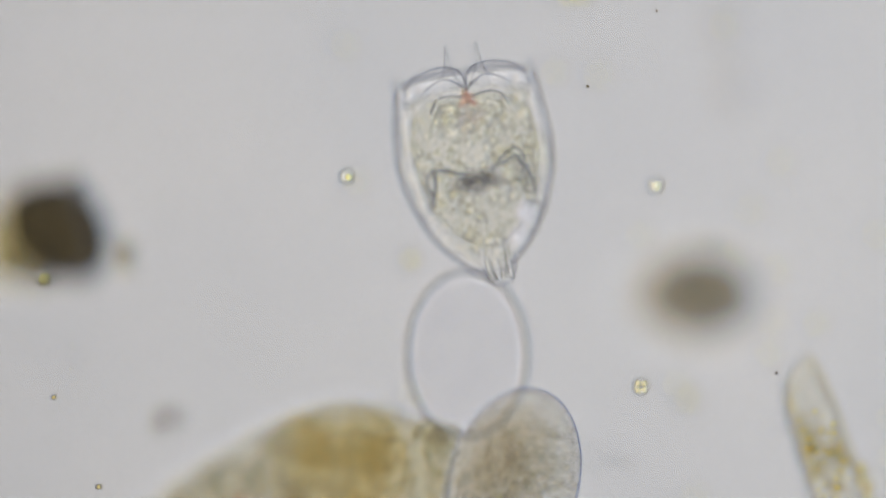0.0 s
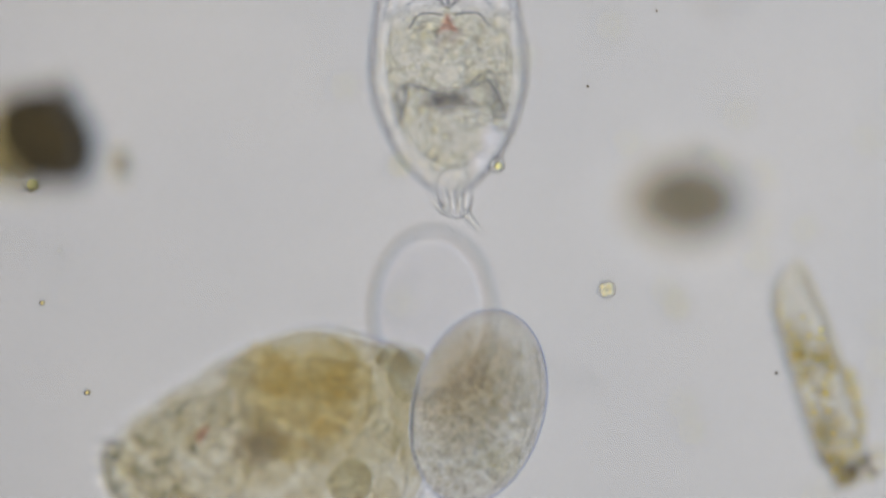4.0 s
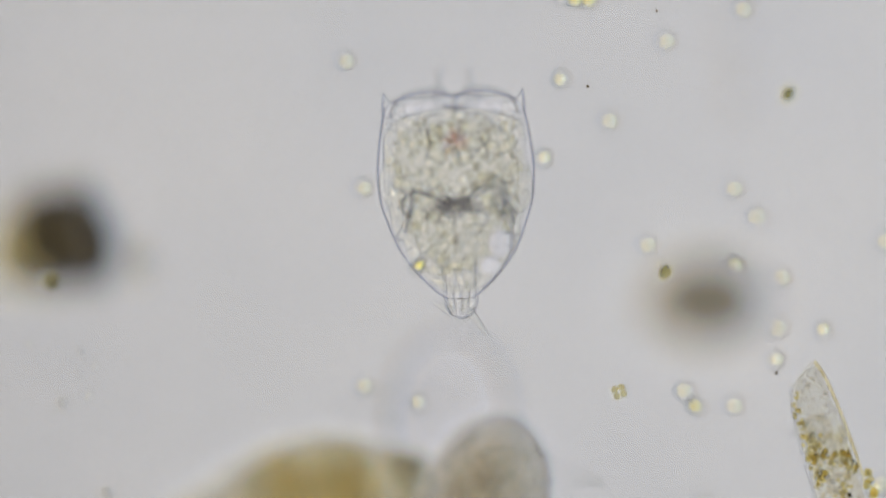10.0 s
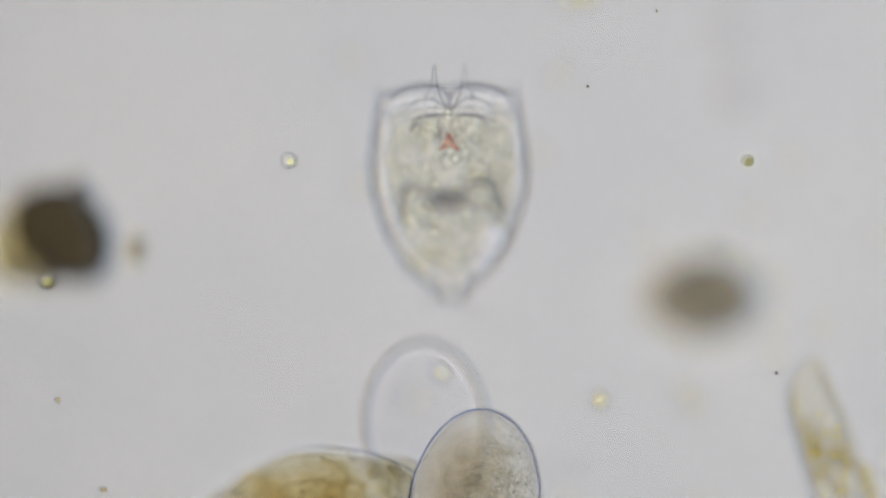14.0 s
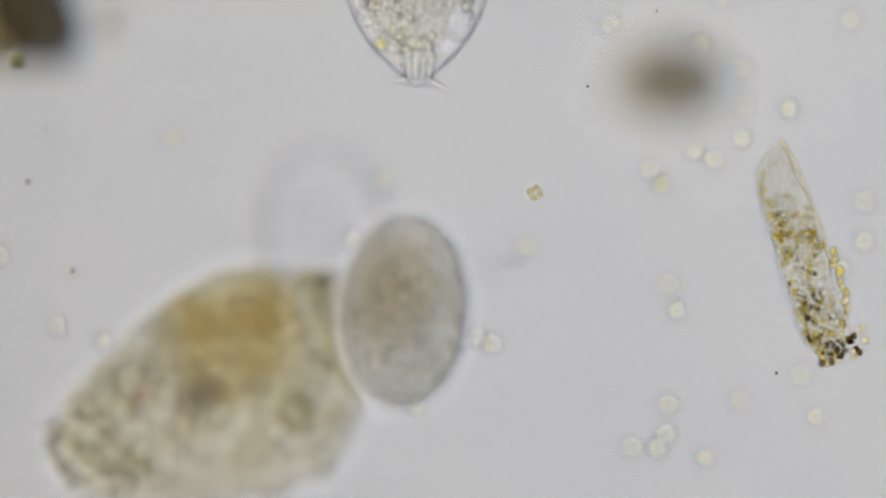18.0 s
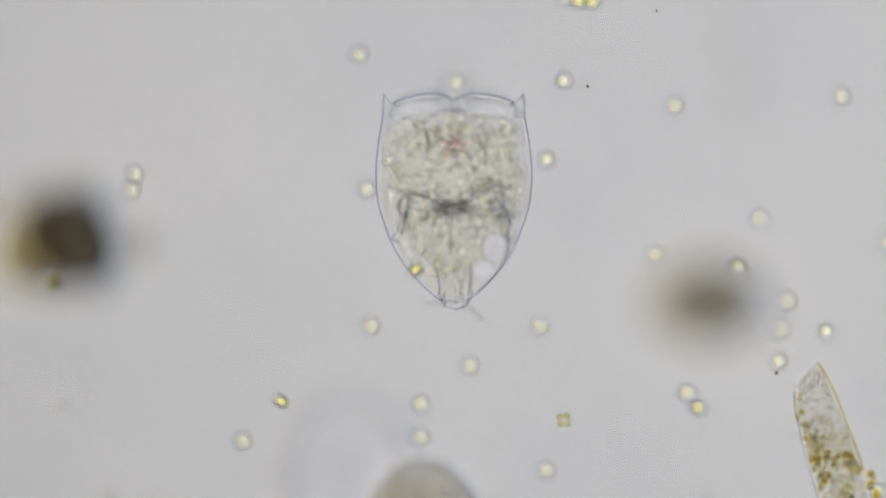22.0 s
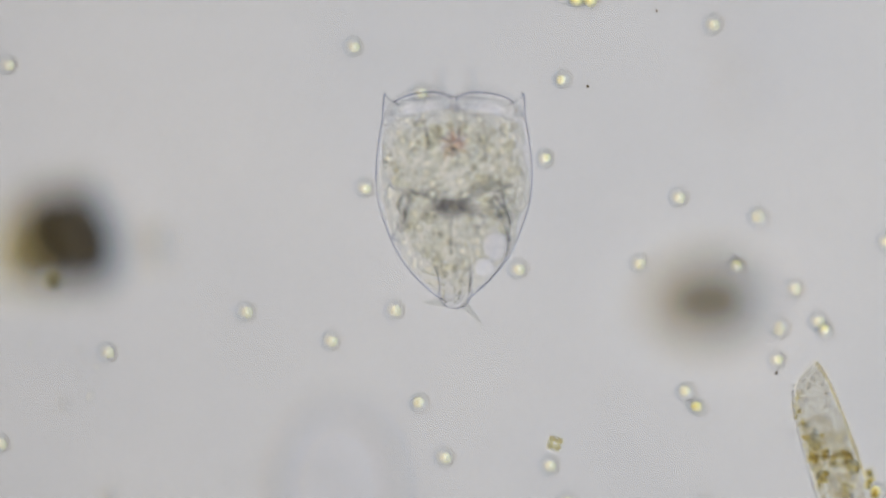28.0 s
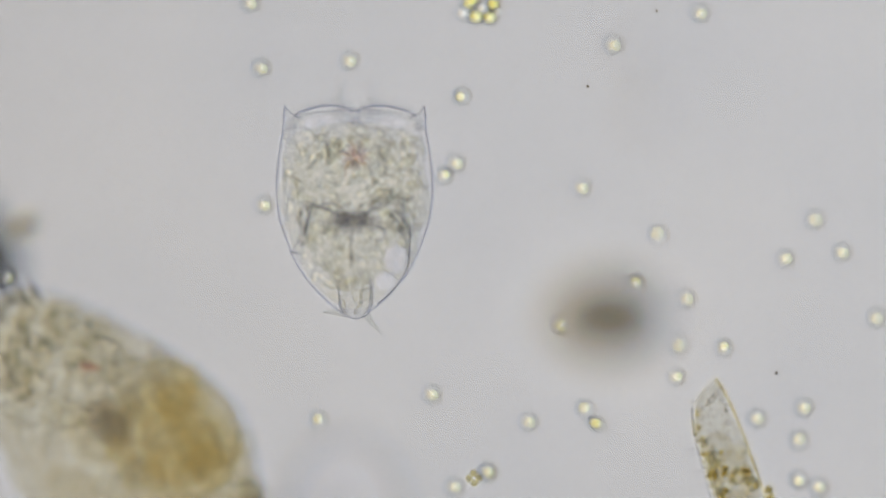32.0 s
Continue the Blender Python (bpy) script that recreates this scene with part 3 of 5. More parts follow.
# ---- the rotifer that carries an egg; its origin is the middle of the egg ----
def brooding_rotifer():
    whole = thing("rotifer", at(770, 971, TOP - 0.07), "yellow-filled rotifer carrying a large grey egg at its rear", "rotifer")
    m = Matrix.Translation(Vector((-344, -133, 0)) * U) @ pose(0, 0, 0, 0, 0, 115)

    def place(bm):
        bmesh.ops.transform(bm, matrix=m, verts=bm.verts)
        return bm
    outline = [(310, 16, -12), (305, 52, -11), (288, 76, -12), (220, 124, -20), (131, 160, -22), (50, 188, -24), (-6, 204, -26), (-100, 211, -27), (-150, 196, -26), (-225, 148, -18), (-280, 82, -2), (-300, 40, 10), (-306, 16, 12)]
    part("lorica", place(loft(outline, 0.40, power=1.6)), LORICA, whole, "clear stiff shell")
    for s in (-1, 1):
        part("shell_edge", place(tube([(s * w + x, y, 0) for y, w, x in outline], 2.4, seg=10, n=5)), EDGE, whole, "fine dark edge of the shell")
    soft = [(y - 4 if y > 0 else y + 4, max(w - 6, 8), x) for y, w, x in outline]
    for z in (-26, 12):
        sheet = loft([(y, w * (1 - abs(z) / 700), x) for y, w, x in soft], 0.10, power=1.6, wob=0.10, seed=8 + z)
        bmesh.ops.translate(sheet, vec=(0, 0, -z * U), verts=sheet.verts)
        part("flesh", place(sheet), FLESH_B, whole, "grainy yellowish flesh")
    for k in (0.97, 0.9, 0.8):
        part("body_tint", place(loft([(y * k, max(w * k - 4, 6), x) for y, w, x in outline], 0.2 * k, power=1.6, wob=0.08, seed=k)), BODY_TINT, whole, "faint olive-yellow body fluid")
    rng = random.Random(77)
    for x, y, z, rx, ry, rz, turn, seed in ((-312, 14, 4, 92, 52, 28, 18, 1), (-384, -18, 8, 62, 50, 26, 30, 2), (-290, -40, 12, 84, 66, 30, 10, 3), (-262, 4, 0, 58, 56, 28, -10, 4),
                                            (-330, -76, 0, 66, 44, 24, 40, 5)):
        part("stomach_lobe", lump(rx, ry, rz, (x, y, z), turn, 0.16, 3, seed), GUT, whole, "rounded yellow stomach lobe")
    for i in range(6):
        k = 0.38 + 0.13 * i
        part("stomach_tint", lump(152 * k, 118 * k, 34 * k, (-300 - 6 * (i % 3), -58 + 5 * (i % 2), 4), 14 + 9 * (i % 4), 0.28, 2.5, 30 + i), GOLD_TINT, whole, "yellow gut content")
    for i in range(16):
        x, y, r = rng.uniform(-390, -225), rng.uniform(-150, 10), rng.uniform(16, 34)
        part("stomach_blotch", lump(r * 1.3, r, 12, (x, y, rng.uniform(-14, 14)), rng.uniform(0, 180), 0.4, 3, 50 + i), OCHRE if i % 3 == 0 else BRIDGE_TINT, whole, "darker olive blotch of gut content")
    spots = []
    while len(spots) < 30:  # rounded cells packed side by side
        y = rng.uniform(-250, 285)
        w = np.interp(y, [-250, -170, -60, 50, 131, 230, 290], [80, 150, 150, 128, 100, 66, 44])
        x, r = rng.uniform(-w, w), rng.uniform(24, 50) if y < 130 else rng.uniform(14, 34)
        if all(math.hypot(x - a, y - b) > 0.78 * (r + c) for a, b, c in spots) or rng.random() < 0.002:
            spots.append((x, y, r))
    for i, (x, y, r) in enumerate(spots):
        part("cell_lobe", place(lump(r * rng.uniform(0.9, 1.2), r, r * 0.62, (x, y, rng.uniform(-16, 16)), rng.uniform(0, 180), 0.3, 3, i)), LOBE, whole, "rounded pale tissue cell")
    for x, y, rx, ry, turn in ((-150, -20, 46, 96, 16), (-132, 30, 40, 48, 0), (-170, -120, 40, 60, -20)):
        part("rear_fold", lump(rx, ry, 24, (x, y, 4), turn, 0.12, 3, x), FOLD, whole, "clear pale fold between body and egg")
    for k in (1, 0.85, 0.7, 0.55, 0.4):
        part("bridge", lump(72 * k, 32 * k, 20 * k, (-150, 50, 2), -4, 0.2, 2, k), BRIDGE_TINT, whole, "olive saddle between body and egg")
    for k in (1, 0.7):
        part("rear_shade", lump(34 * k, 110 * k, 20 * k, (-120, -50, 2), 14, 0.2, 2, k + 3), BRIDGE_TINT, whole, "grey-olive shade beside the egg")
    for x, y, r in ((-426, -34, 34), (-440, -92, 36), (-392, -104, 26)):
        part("brain_lobe", lump(r, r * 0.9, r * 0.6, (x, y, -6), 0, 0.15, 3, r), GREY_TINT, whole, "soft grey lobe")
    for points in ([(-200, 22, -6), (-182, -60, -10), (-158, -140, -6)], [(-168, 12, 0), (-146, -70, -4), (-132, -150, 0)], [(-184, -30, 10), (-160, -100, 12), (-150, -176, 8)]):
        part("gland_strip", tube(points, 15, seg=14, taper=0.8), MEMBRANE, whole, "clear pale strip before the egg")
    part("food_ball", lump(39, 43, 28, (-194, -178, 6), -10, 0.06, 3, 3), GREENISH, whole, "round olive ball in the rear")
    part("ball_grain", scatter(90, lambda r: (-194 + r.uniform(-26, 26), -178 + r.uniform(-28, 28), r.uniform(-16, 24)), (1.6, 3.4), 48), YOLK_BEAD, whole, "fine grains of the olive ball", "stuff")
    part("eye_spot", lump(19, 9, 6, (-470, -150, 22), 60, 0.3, 3, 2), BLUSH, whole, "dull red eye spot")
    part("eye_core", lump(13, 7, 5, (-468, -152, 22), 60, 0.3, 3, 4), BLUSH, whole, "red pigment")
    for i in range(4):
        k = 0.4 + 0.2 * i
        part("mastax", lump(52 * k, 36 * k, 20 * k, (-365, -148, 6), 30, 0.4, 3, 6 + i), SMEAR, whole, "soft dark jaws")
    rng = random.Random(77)
    for i in range(11):
        u = i / 10
        x, y = -54 + 108 * u, 304 - 40 * abs(u - 0.5)
        n, k = rng.uniform(12, 24), rng.uniform(6, 13)
        part("corona_lobe", place(lump(k, n, 9, (x, y, rng.uniform(-16, 16)), -34 * (u - 0.5) + rng.uniform(-14, 14), 0.3, 3, i, 3)), FOLD if i % 3 else LOBE, whole, "ragged lobe of the crown")
    for x, y, dx, dy in ((-44, 292, -16, 34), (-20, 300, -4, 30), (14, 304, 8, 36), (52, 284, 20, 30)):
        part("front_spine", place(tube([(x, y - 14, 0), (x + dx * 0.5, y + dy * 0.4, 0), (x + dx, y + dy, 2)], 9, taper=0.08)), EDGE_SOFT, whole, "clear pointed spine of the crown")
    part("cilia_tuft", place(tube([(32, 280, 0), (38, 300, 0), (46, 324, 0)], 10, taper=0.1)), EDGE_SOFT, whole, "dark pointed tuft of cilia")
    for i in range(22):
        x, y = rng.uniform(-95, 110), rng.uniform(90, 290)
        w = np.interp(y, [50, 131, 290], [140, 105, 40])
        x = max(-w, min(w, x))
        a, n = rng.uniform(-0.5, 0.5), rng.uniform(24, 60)
        z = rng.uniform(-30, 34)
        bm = tube([(x, y, z), (x + n * 0.5 * math.sin(a) + rng.uniform(-12, 12), y - n * 0.5, z + 3), (x + n * math.sin(a), y - n, z)], rng.uniform(1.4, 3.0), seg=8, taper=0.6)
        part("muscle_band", place(bm), STRAND if i % 2 else CLEAR, whole, "bent pale muscle band")
    for x in (-146, -163, -178):
        part("gland_strip", place(tube([(x + 10, -60, 10), (x, -120, 14), (x + 14, -190, 12)], 9, seg=12, taper=0.5)), FOLD, whole, "clear strip beside the shell")

    def inside(r):
        y = r.uniform(-260, 260)
        w = np.interp(y, [-270, -200, -80, 20, 131, 260], [80, 130, 165, 155, 108, 55])
        return tuple(Vector((r.uniform(-w, w), y, r.uniform(-0.26, 0.26) * w)))
    part("granular_mass", place(scatter(260, inside, (2, 5), 41)), PALE_CELL, whole, "pale granules", "stuff")

    def front(r):
        y = r.triangular(40, 285, 200)
        w = np.interp(y, [20, 131, 285], [140, 108, 50])
        return r.uniform(-w - 34, w), y, r.choice((-28, 0, 26)) + r.uniform(-8, 8)
    part("pebbly_tissue", place(scatter(260, front, (5, 12), 46)), PEBBLE, whole, "pebbly pale tissue of the front", "stuff")
    part("fibre_mesh", place(threads(110, front, 47, 1.2)), CREASE, whole, "wavy folds of the front", "stuff")
    part("fibre_mesh", place(threads(130, inside, 45, 1.0)), CREASE, whole, "fine wavy fibres", "stuff")
    for points, r, mat in (([(-206, 60, -4), (-202, 0, -4), (-206, -60, -4), (-214, -124, -4)], 2.0, FOLD), ([(-196, -20, 0), (-190, -76, 0), (-172, -116, 0), (-130, -138, 0), (-120, -190, 0), (-150, -214, 0)], 1.5, CLEAR),
                           ([(-116, -110, 0), (-112, -150, 2), (-124, -194, 2), (-164, -240, 0)], 1.4, CLEAR), ([(-104, -130, 4), (-98, -172, 4), (-120, -226, 4), (-168, -272, 2)], 1.4, STRAND),
                           ([(-160, -8, 2), (-150, -56, 2), (-166, -96, 2)], 2.0, CLEAR)):
        part("rear_crease", tube(points, r, seg=8, taper=0.8), mat, whole, "fine curved crease of the rear")
    # the body is dented where the egg presses against it
    for ob in whole.children:
        for v in ob.data.vertices:
            x, y = v.co.x / U, v.co.y / U
            if abs(y) < 176:
                edge = 117 * math.sqrt(1 - (y / 176) ** 2)
                if -edge < x < edge:
                    v.co.x = -edge * U
    lean = -3
    egg = part("egg", lump(117, 176, 86, (0, 0, 0), lean, 0.0), EGG_SKIN, whole, "large oval grey-brown grainy egg in a clear shell")
    tilt = Matrix.Rotation(radians(lean), 3, "Z")
    for s in (-1, 1):
        part("egg_rim", tube([tuple(tilt @ Vector((s * 117 * math.sin(math.pi * i / 12), 176 * math.cos(math.pi * i / 12), 0))) for i in range(13)], 2.4, seg=10, n=4), BLUE_EDGE, egg, "fine dark edge of the egg shell")
    part("yolk", lump(115.5, 174.5, 84, (0, 0, 0), lean, 0.0), EGG, egg, "grainy grey-brown yolk")
    part("yolk_grain", lump(114, 173, 14, (0, 0, -14), lean, 0.01, 2, 4), YOLK, egg, "fine-grained middle of the yolk")
    part("yolk_grain", lump(108, 166, 12, (0, 0, 20), lean, 0.02, 2, 4), YOLK, egg, "fine-grained middle of the yolk")
    for i in range(14):
        k = 0.3 + 0.06 * i
        part("yolk_layer", lump(84 * k, 120 * k, 58 * k, (-42 + 14 * k, 40 - 10 * k, -6), -20, 0.10, 2.0, 6 + i * 0.15), YOLK_TINT, egg, "denser brown-grey yolk")

    for x, y, rx, ry, turn, seed in ((150, 96, 66, 15, -12, 1), (176, 84, 40, 10, 20, 2), (138, 60, 34, 12, -30, 3)):
        part("wisp", lump(rx, ry, 8, (x, y, 62), turn, 0.4, 3, seed), WISP, whole, "faint wisp trailing from the egg")

    def in_egg(r):
        while True:
            x, y, z = r.uniform(-1, 1), r.uniform(-1, 1), r.uniform(-1, 1)
            if x * x + y * y + z * z < 0.94:
                return tuple(tilt @ Vector((x * 115, y * 173, z * 80)))
    def pale_side(r, level):
        while True:
            x, y, z = in_egg(r)
            if x * 0.7 - y * 0.55 > r.uniform(-110, 20):
                return x, y, level + r.uniform(-6, 6)
    for level, seed in ((-28, 42), (14, 43), (50, 44)):
        part("yolk_mass", scatter(1000, lambda r: pale_side(r, level), (2.0, 4.2), seed), YOLK_BEAD, egg, "fine pale yolk grains", "stuff")
    return whole


brooder = brooding_rotifer()


# ---- the empty egg shell ----
def empty_shell():
    ob = thing("empty_egg_shell", at(600, 875, TOP), "clear empty oval egg shell with a thin edge", "egg shell")
    bm = lump(108, 150, 84)
    inner = lump(105.2, 147.2, 81)
    bmesh.ops.reverse_faces(inner, faces=inner.faces)
    me = bpy.data.meshes.new("t")
    inner.to_mesh(me)
    inner.free()
    bm.from_mesh(me)
    bpy.data.meshes.remove(me)
    part("shell", bm, SHELL, ob, "thin clear shell")
    part("membrane", lump(118, 46, 24, (-92, 28, 115), 4, 0.1, 2, 2), MEMBRANE, ob, "faint torn membrane")
    return ob


shell = empty_shell()


# ---- debris ----
def left_clump():
    ob = thing("debris_clump", at(90, 420, TOP + 0.04), "dark brown opaque clump of debris with yellow cells at its edge", "debris")
    part("clump", lump(102, 76, 44, (6, -6, 0), -42, 0.09, 3.0, 13, 5), DARKROCK, ob, "dark brown opaque mass")
    part("crust", lump(34, 58, 22, (-80, -34, 6), 10, 0.35, 3, 16), AMBER, ob, "yellowish crust")
    part("brown_fringe", lump(50, 34, 20, (-44, -62, 4), -20, 0.35, 3, 19), BROWNROCK, ob, "thin brown fringe")
    part("brown_fringe", lump(40, 30, 18, (36, 52, 2), -35, 0.35, 3, 23), BROWNROCK, ob, "thin brown fringe")
    for x, y, r, mat in ((-76, -74, 12, AMBER), (-22, -96, 11, AMBER), (-60, -84, 9, PLASTID), (-96, -52, 14, AMBER), (38, 88, 13, JAW), (-110, -70, 10, AMBER), (-40, -74, 9, AMBER)):
        part("edge_cell", lump(r, r * 0.9, r * 0.8, (x, y, 8), 0, 0.15, 3, r, 3), mat, ob, "small yellow cell at the edge")
    return ob


def right_blob():
    ob = thing("debris_flake", at(1250, 540, TOP + 0.085), "soft brown flake of debris lying on the slide", "debris")
    for x, y, rx, ry, turn, seed in ((0, 0, 108, 74, -6, 21), (8, 2, 92, 62, 8, 25), (16, 8, 80, 60, -30, 22), (-20, -10, 78, 54, 0, 23)):
        part("layer", lump(rx, ry, 12, (x, y, -12 + seed % 6 * 5), turn, 0.2, 2.4, seed), BROWNROCK, ob, "thin brown layer")
    return ob


def rod():
    ob = thing("detritus_rod", at(1482, 835, TOP - 0.118), "straw-coloured rod of detritus, clear above and crusted dark at one end", "debris", rz=17.5)
    part("sheath", loft([(194, 5, 22), (186, 14, 16), (172, 25, 9), (150, 34, 2), (118, 40, 0), (50, 44, 0), (-60, 46, 0), (-140, 44, 0), (-180, 32, 0), (-192, 14, 0)], 0.75, seg=32, power=1.8, wob=0.14, seed=5), SHEATH, ob, "clear wrinkled sheath")
    part("core", loft([(184, 10, 14), (168, 22, 8), (146, 29, 2), (112, 36, 0), (40, 40, 1), (-60, 40, 0), (-140, 38, 0), (-184, 22, 0)], 0.2, seg=40, n=10, power=1.7, wob=0.2, seed=15), CRUMB, ob, "crumbly amber-grey filling")
    part("edge", tube([(25, 194, 4), (34, 160, 6), (41, 100, 8), (45, 20, 8), (46, -40, 4)], 3.6, taper=0.8), STRAW, ob, "golden straight edge")
    part("edge", tube([(-30, 158, 8), (-39, 118, 10), (-45, 40, 12), (-46, -60, 12), (-45, -140, 10), (-34, -178, 6)], 3.0, taper=0.8), EDGE_SOFT, ob, "dark bluish edge")

    rng = random.Random(21)
    heaps = [(rng.uniform(-34, 36), rng.choice((rng.gauss(16, 20), rng.gauss(16, 24), rng.uniform(-190, 20), rng.uniform(-190, -90)))) for _ in range(34)]

    def dense(r):
        a, b = r.choice(heaps)
        return max(-40, min(40, a + r.gauss(0, 6))), max(-195, min(120, b + r.gauss(0, 9))), r.uniform(-14, 16)

    def flank(r):
        y = r.uniform(-185, 150)
        return np.interp(y, [-185, -140, 118, 150], [-26, -38, -34, -24]) + r.uniform(-4, 8), y, r.uniform(-8, 12)
    pieces("amber_grain", 160, dense, (2.0, 6.0), 5, AMBER, ob)
    pieces("amber_grain", 60, lambda r: (r.uniform(-34, 36), r.choice((r.gauss(24, 34), r.uniform(-190, 60))), r.uniform(-46, -22)), (3.0, 7.0), 25, AMBER, ob)
    pieces("dark_grain", 16, lambda r: (r.uniform(-34, 36), r.uniform(-190, 60), r.uniform(-46, -22)), (2.0, 4.5), 29, DROP, ob, "dark grain")
    pieces("amber_grain", 80, flank, (1.5, 4.5), 15, AMBER, ob)
    pieces("pale_grain", 200, dense, (2.0, 5.5), 8, GRAIN, ob)
    pieces("pale_grain", 60, lambda r: (r.uniform(-28, 34), r.uniform(40, 176), r.uniform(-10, 12)), (1.6, 4.0), 18, GRAIN, ob)
    pieces("dark_grain", 16, dense, (1.4, 3.2), 9, DROP, ob, "dark grain")
    pieces("crust_grain", 20, lambda r: (r.triangular(-44, 26, -38), r.uniform(-170, -50), r.uniform(-8, 10)), (2.5, 5), 26, SOOT, ob, "black grain")
    pieces("crust_grain", 30, lambda r: (r.uniform(-26, 46), r.uniform(-208, -174), r.uniform(-14, 16)), (3, 7.5), 6, SOOT, ob, "black crust grain")
    pieces("crust_cell", 22, lambda r: (r.uniform(-30, 66), r.uniform(-216, -160), r.uniform(-6, 18)), (5, 9), 7, AMBER, ob, "amber cell in the crust")
    pieces("side_cell", 18, lambda r: (44 + r.uniform(0, 14), r.uniform(-150, -10), r.uniform(-6, 10)), (5, 9), 17, AMBER, ob, "amber cell along the edge")
    rng = random.Random(3)
    for i in range(22):
        y, n = rng.uniform(-150, 120), rng.uniform(14, 32)
        part("hair", tube([(-44, y, 0), (-44 - n * 0.5, y + rng.uniform(-4, 6), 2), (-44 - n, y + rng.uniform(-8, 12), 0)], 1.0, seg=6, n=3, taper=0.4), CLEAR, ob, "fine clear hair")
    for y, r, seed in ((22, 40, 2), (-40, 34, 3), (-100, 34, 4), (-150, 28, 7), (80, 26, 8)):
        part("brown_stain", lump(r, r * 0.8, 12, (seed * 11 % 17 - 8, y, 6), seed * 40, 0.35, 2.5, seed), BROWN_TINT, ob, "soft brown filling")
    return ob


left_clump()
right_blob()
rod()


# ---- algae ----
def alga():
    ob = thing("alga_cell", (0, 0, -0.5), "small round pale yellow-green algal cell", "alga", "drifting algal cells")
    part("cell_wall", lump(14, 13.5, 13, sub=3), CELL, ob)
    part("plastid", lump(8, 7.5, 7.5, (2.5, -2, 0), 20, 0.1, 2, 3, 3), PLASTID, ob, "yellow-green plastid")
    return ob


first_cell = alga()
spare = [first_cell]


def cell_at(u, v, z):
    if spare:
        ob = spare.pop()
        ob.matrix_basis = Matrix.Translation(at(u, v, z))
        return ob
    return copy_thing(first_cell, Matrix.Translation(at(u, v, z)) @ pose(0, 0, 0, 0, 0, (u * 7 + v * 3) % 360))


def resting_cells():
    z = 0.0115
    for u, v in ((651, 335), (969, 283), (1000, 143), (748, 714), (1218, 694), (1383, 581), (1378, 638), (1346, 387), (1307, 474),
                 (1555, 870), (1595, 750), (1595, 820), (1250, 895), (1265, 943), (1485, 1055),
                 (1510, 1130), (1185, 1183), (1230, 1185), (1315, 1203), (910, 988), (940, 1000), (805, 1110), (255, 1000), (1571, 430), (1463, 587)):
        cell_at(u, v, z + 0.007 * math.sin(u * 1.7 + v))


resting_cells()


def green_cell():
    ob = thing("green_alga", (0, 0, -0.5), "oval olive-green algal cell with a clear wall", "alga", "green algal cells")
    part("cell_wall", lump(16, 11, 9, sub=3), CELL, ob)
    part("plastid", lump(12, 9, 7, (2, 0, 0), 0, 0.1, 2, 3, 3), GREEN, ob, "olive-green plastid")
    return ob


def diatom():
    """A square colony of four amber cells."""
    ob = thing("square_alga", at(1105, 695, 0.03), "square amber colony of four small cells", "alga")
    for x in (-6, 6):
        for y in (-6, 6):
            part("cell", lump(6.2, 6.2, 6, (x, y, 0), 0, 0.05, 2, x, 3), AMBER, ob)
    part("wall", lump(15, 15, 8, sub=3), CELL, ob, "clear shared wall")
    return ob


def cell_pair():
    ob = thing("cell_pair", at(241, 467, TOP), "two amber box-shaped cells joined end to end", "alga")
    for y in (-12, 12):
        box = loft([(y - 11, 6, 0), (y - 9, 10.5, 0), (y, 12.5, 0), (y + 9, 10.5, 0), (y + 11, 6, 0)], 0.7, 32, 5, 3.2)
        part("cell", box, BOX, ob, "amber box-shaped wall")
        part("plastid", lump(7, 6, 5, (-2, y, 0), 0, 0.1, 2, y, 3), PLASTID, ob, "amber plastid")
    return ob


def colony():
    ob = thing("algal_colony", at(1033, -6, 0.018), "loose cluster of bright yellow-green algal cells", "alga")
    for x, y, r, mat in ((-20, 16, 13, PLASTID), (-30, -2, 13, CELL), (-8, -8, 14, PLASTID), (22, 14, 12, GREEN), (16, -10, 13, PLASTID), (-12, 24, 12, PLASTID), (4, 6, 11, CELL), (30, 0, 9, CELL)):
        part("cell", lump(r, r * 0.92, r * 0.8, (x, y, (x * 7) % 9 - 4), 0, 0.08, 2, x, 3), mat, ob)
    return ob


def smudge(u, v, z, size, label):
    ob = thing("debris_speck", at(u, v, z), label, "debris", "soft specks of debris")
    part("grain", lump(size, size * 0.8, size * 0.5, (0, 0, 0), u % 90, 0.35, 2.6, u * 0.01, 3), JAW if size < 14 else SMEAR, ob)
    part("film", lump(size * 1.3, size, size * 0.4, (size * 0.3, -size * 0.2, 0), v % 90, 0.3, 2.6, v * 0.01, 3), SMEAR, ob, "faint grey film")
    return ob


def brown_ball():
    ob = thing("amber_alga", at(91, 507, TOP - 0.085), "round amber-brown algal cell beside the dark clump", "alga")
    part("cell_wall", lump(15, 15, 13, sub=3), CELL, ob)
    part("plastid", lump(11, 11, 8, (1, -1, 0), 0, 0.12, 2, 3, 3), PLASTID, ob, "amber plastid")
    return ob


def tiny_speck(u, v, z, r, mat, label):
    ob = thing("tiny_speck", at(u, v, z), label, "debris", "tiny specks in the water")
    part("grain", lump(r * 1.3, r, r * 0.8, (0, 0, 0), u % 90, 0.3, 3, u * 0.1, 2), mat, ob)


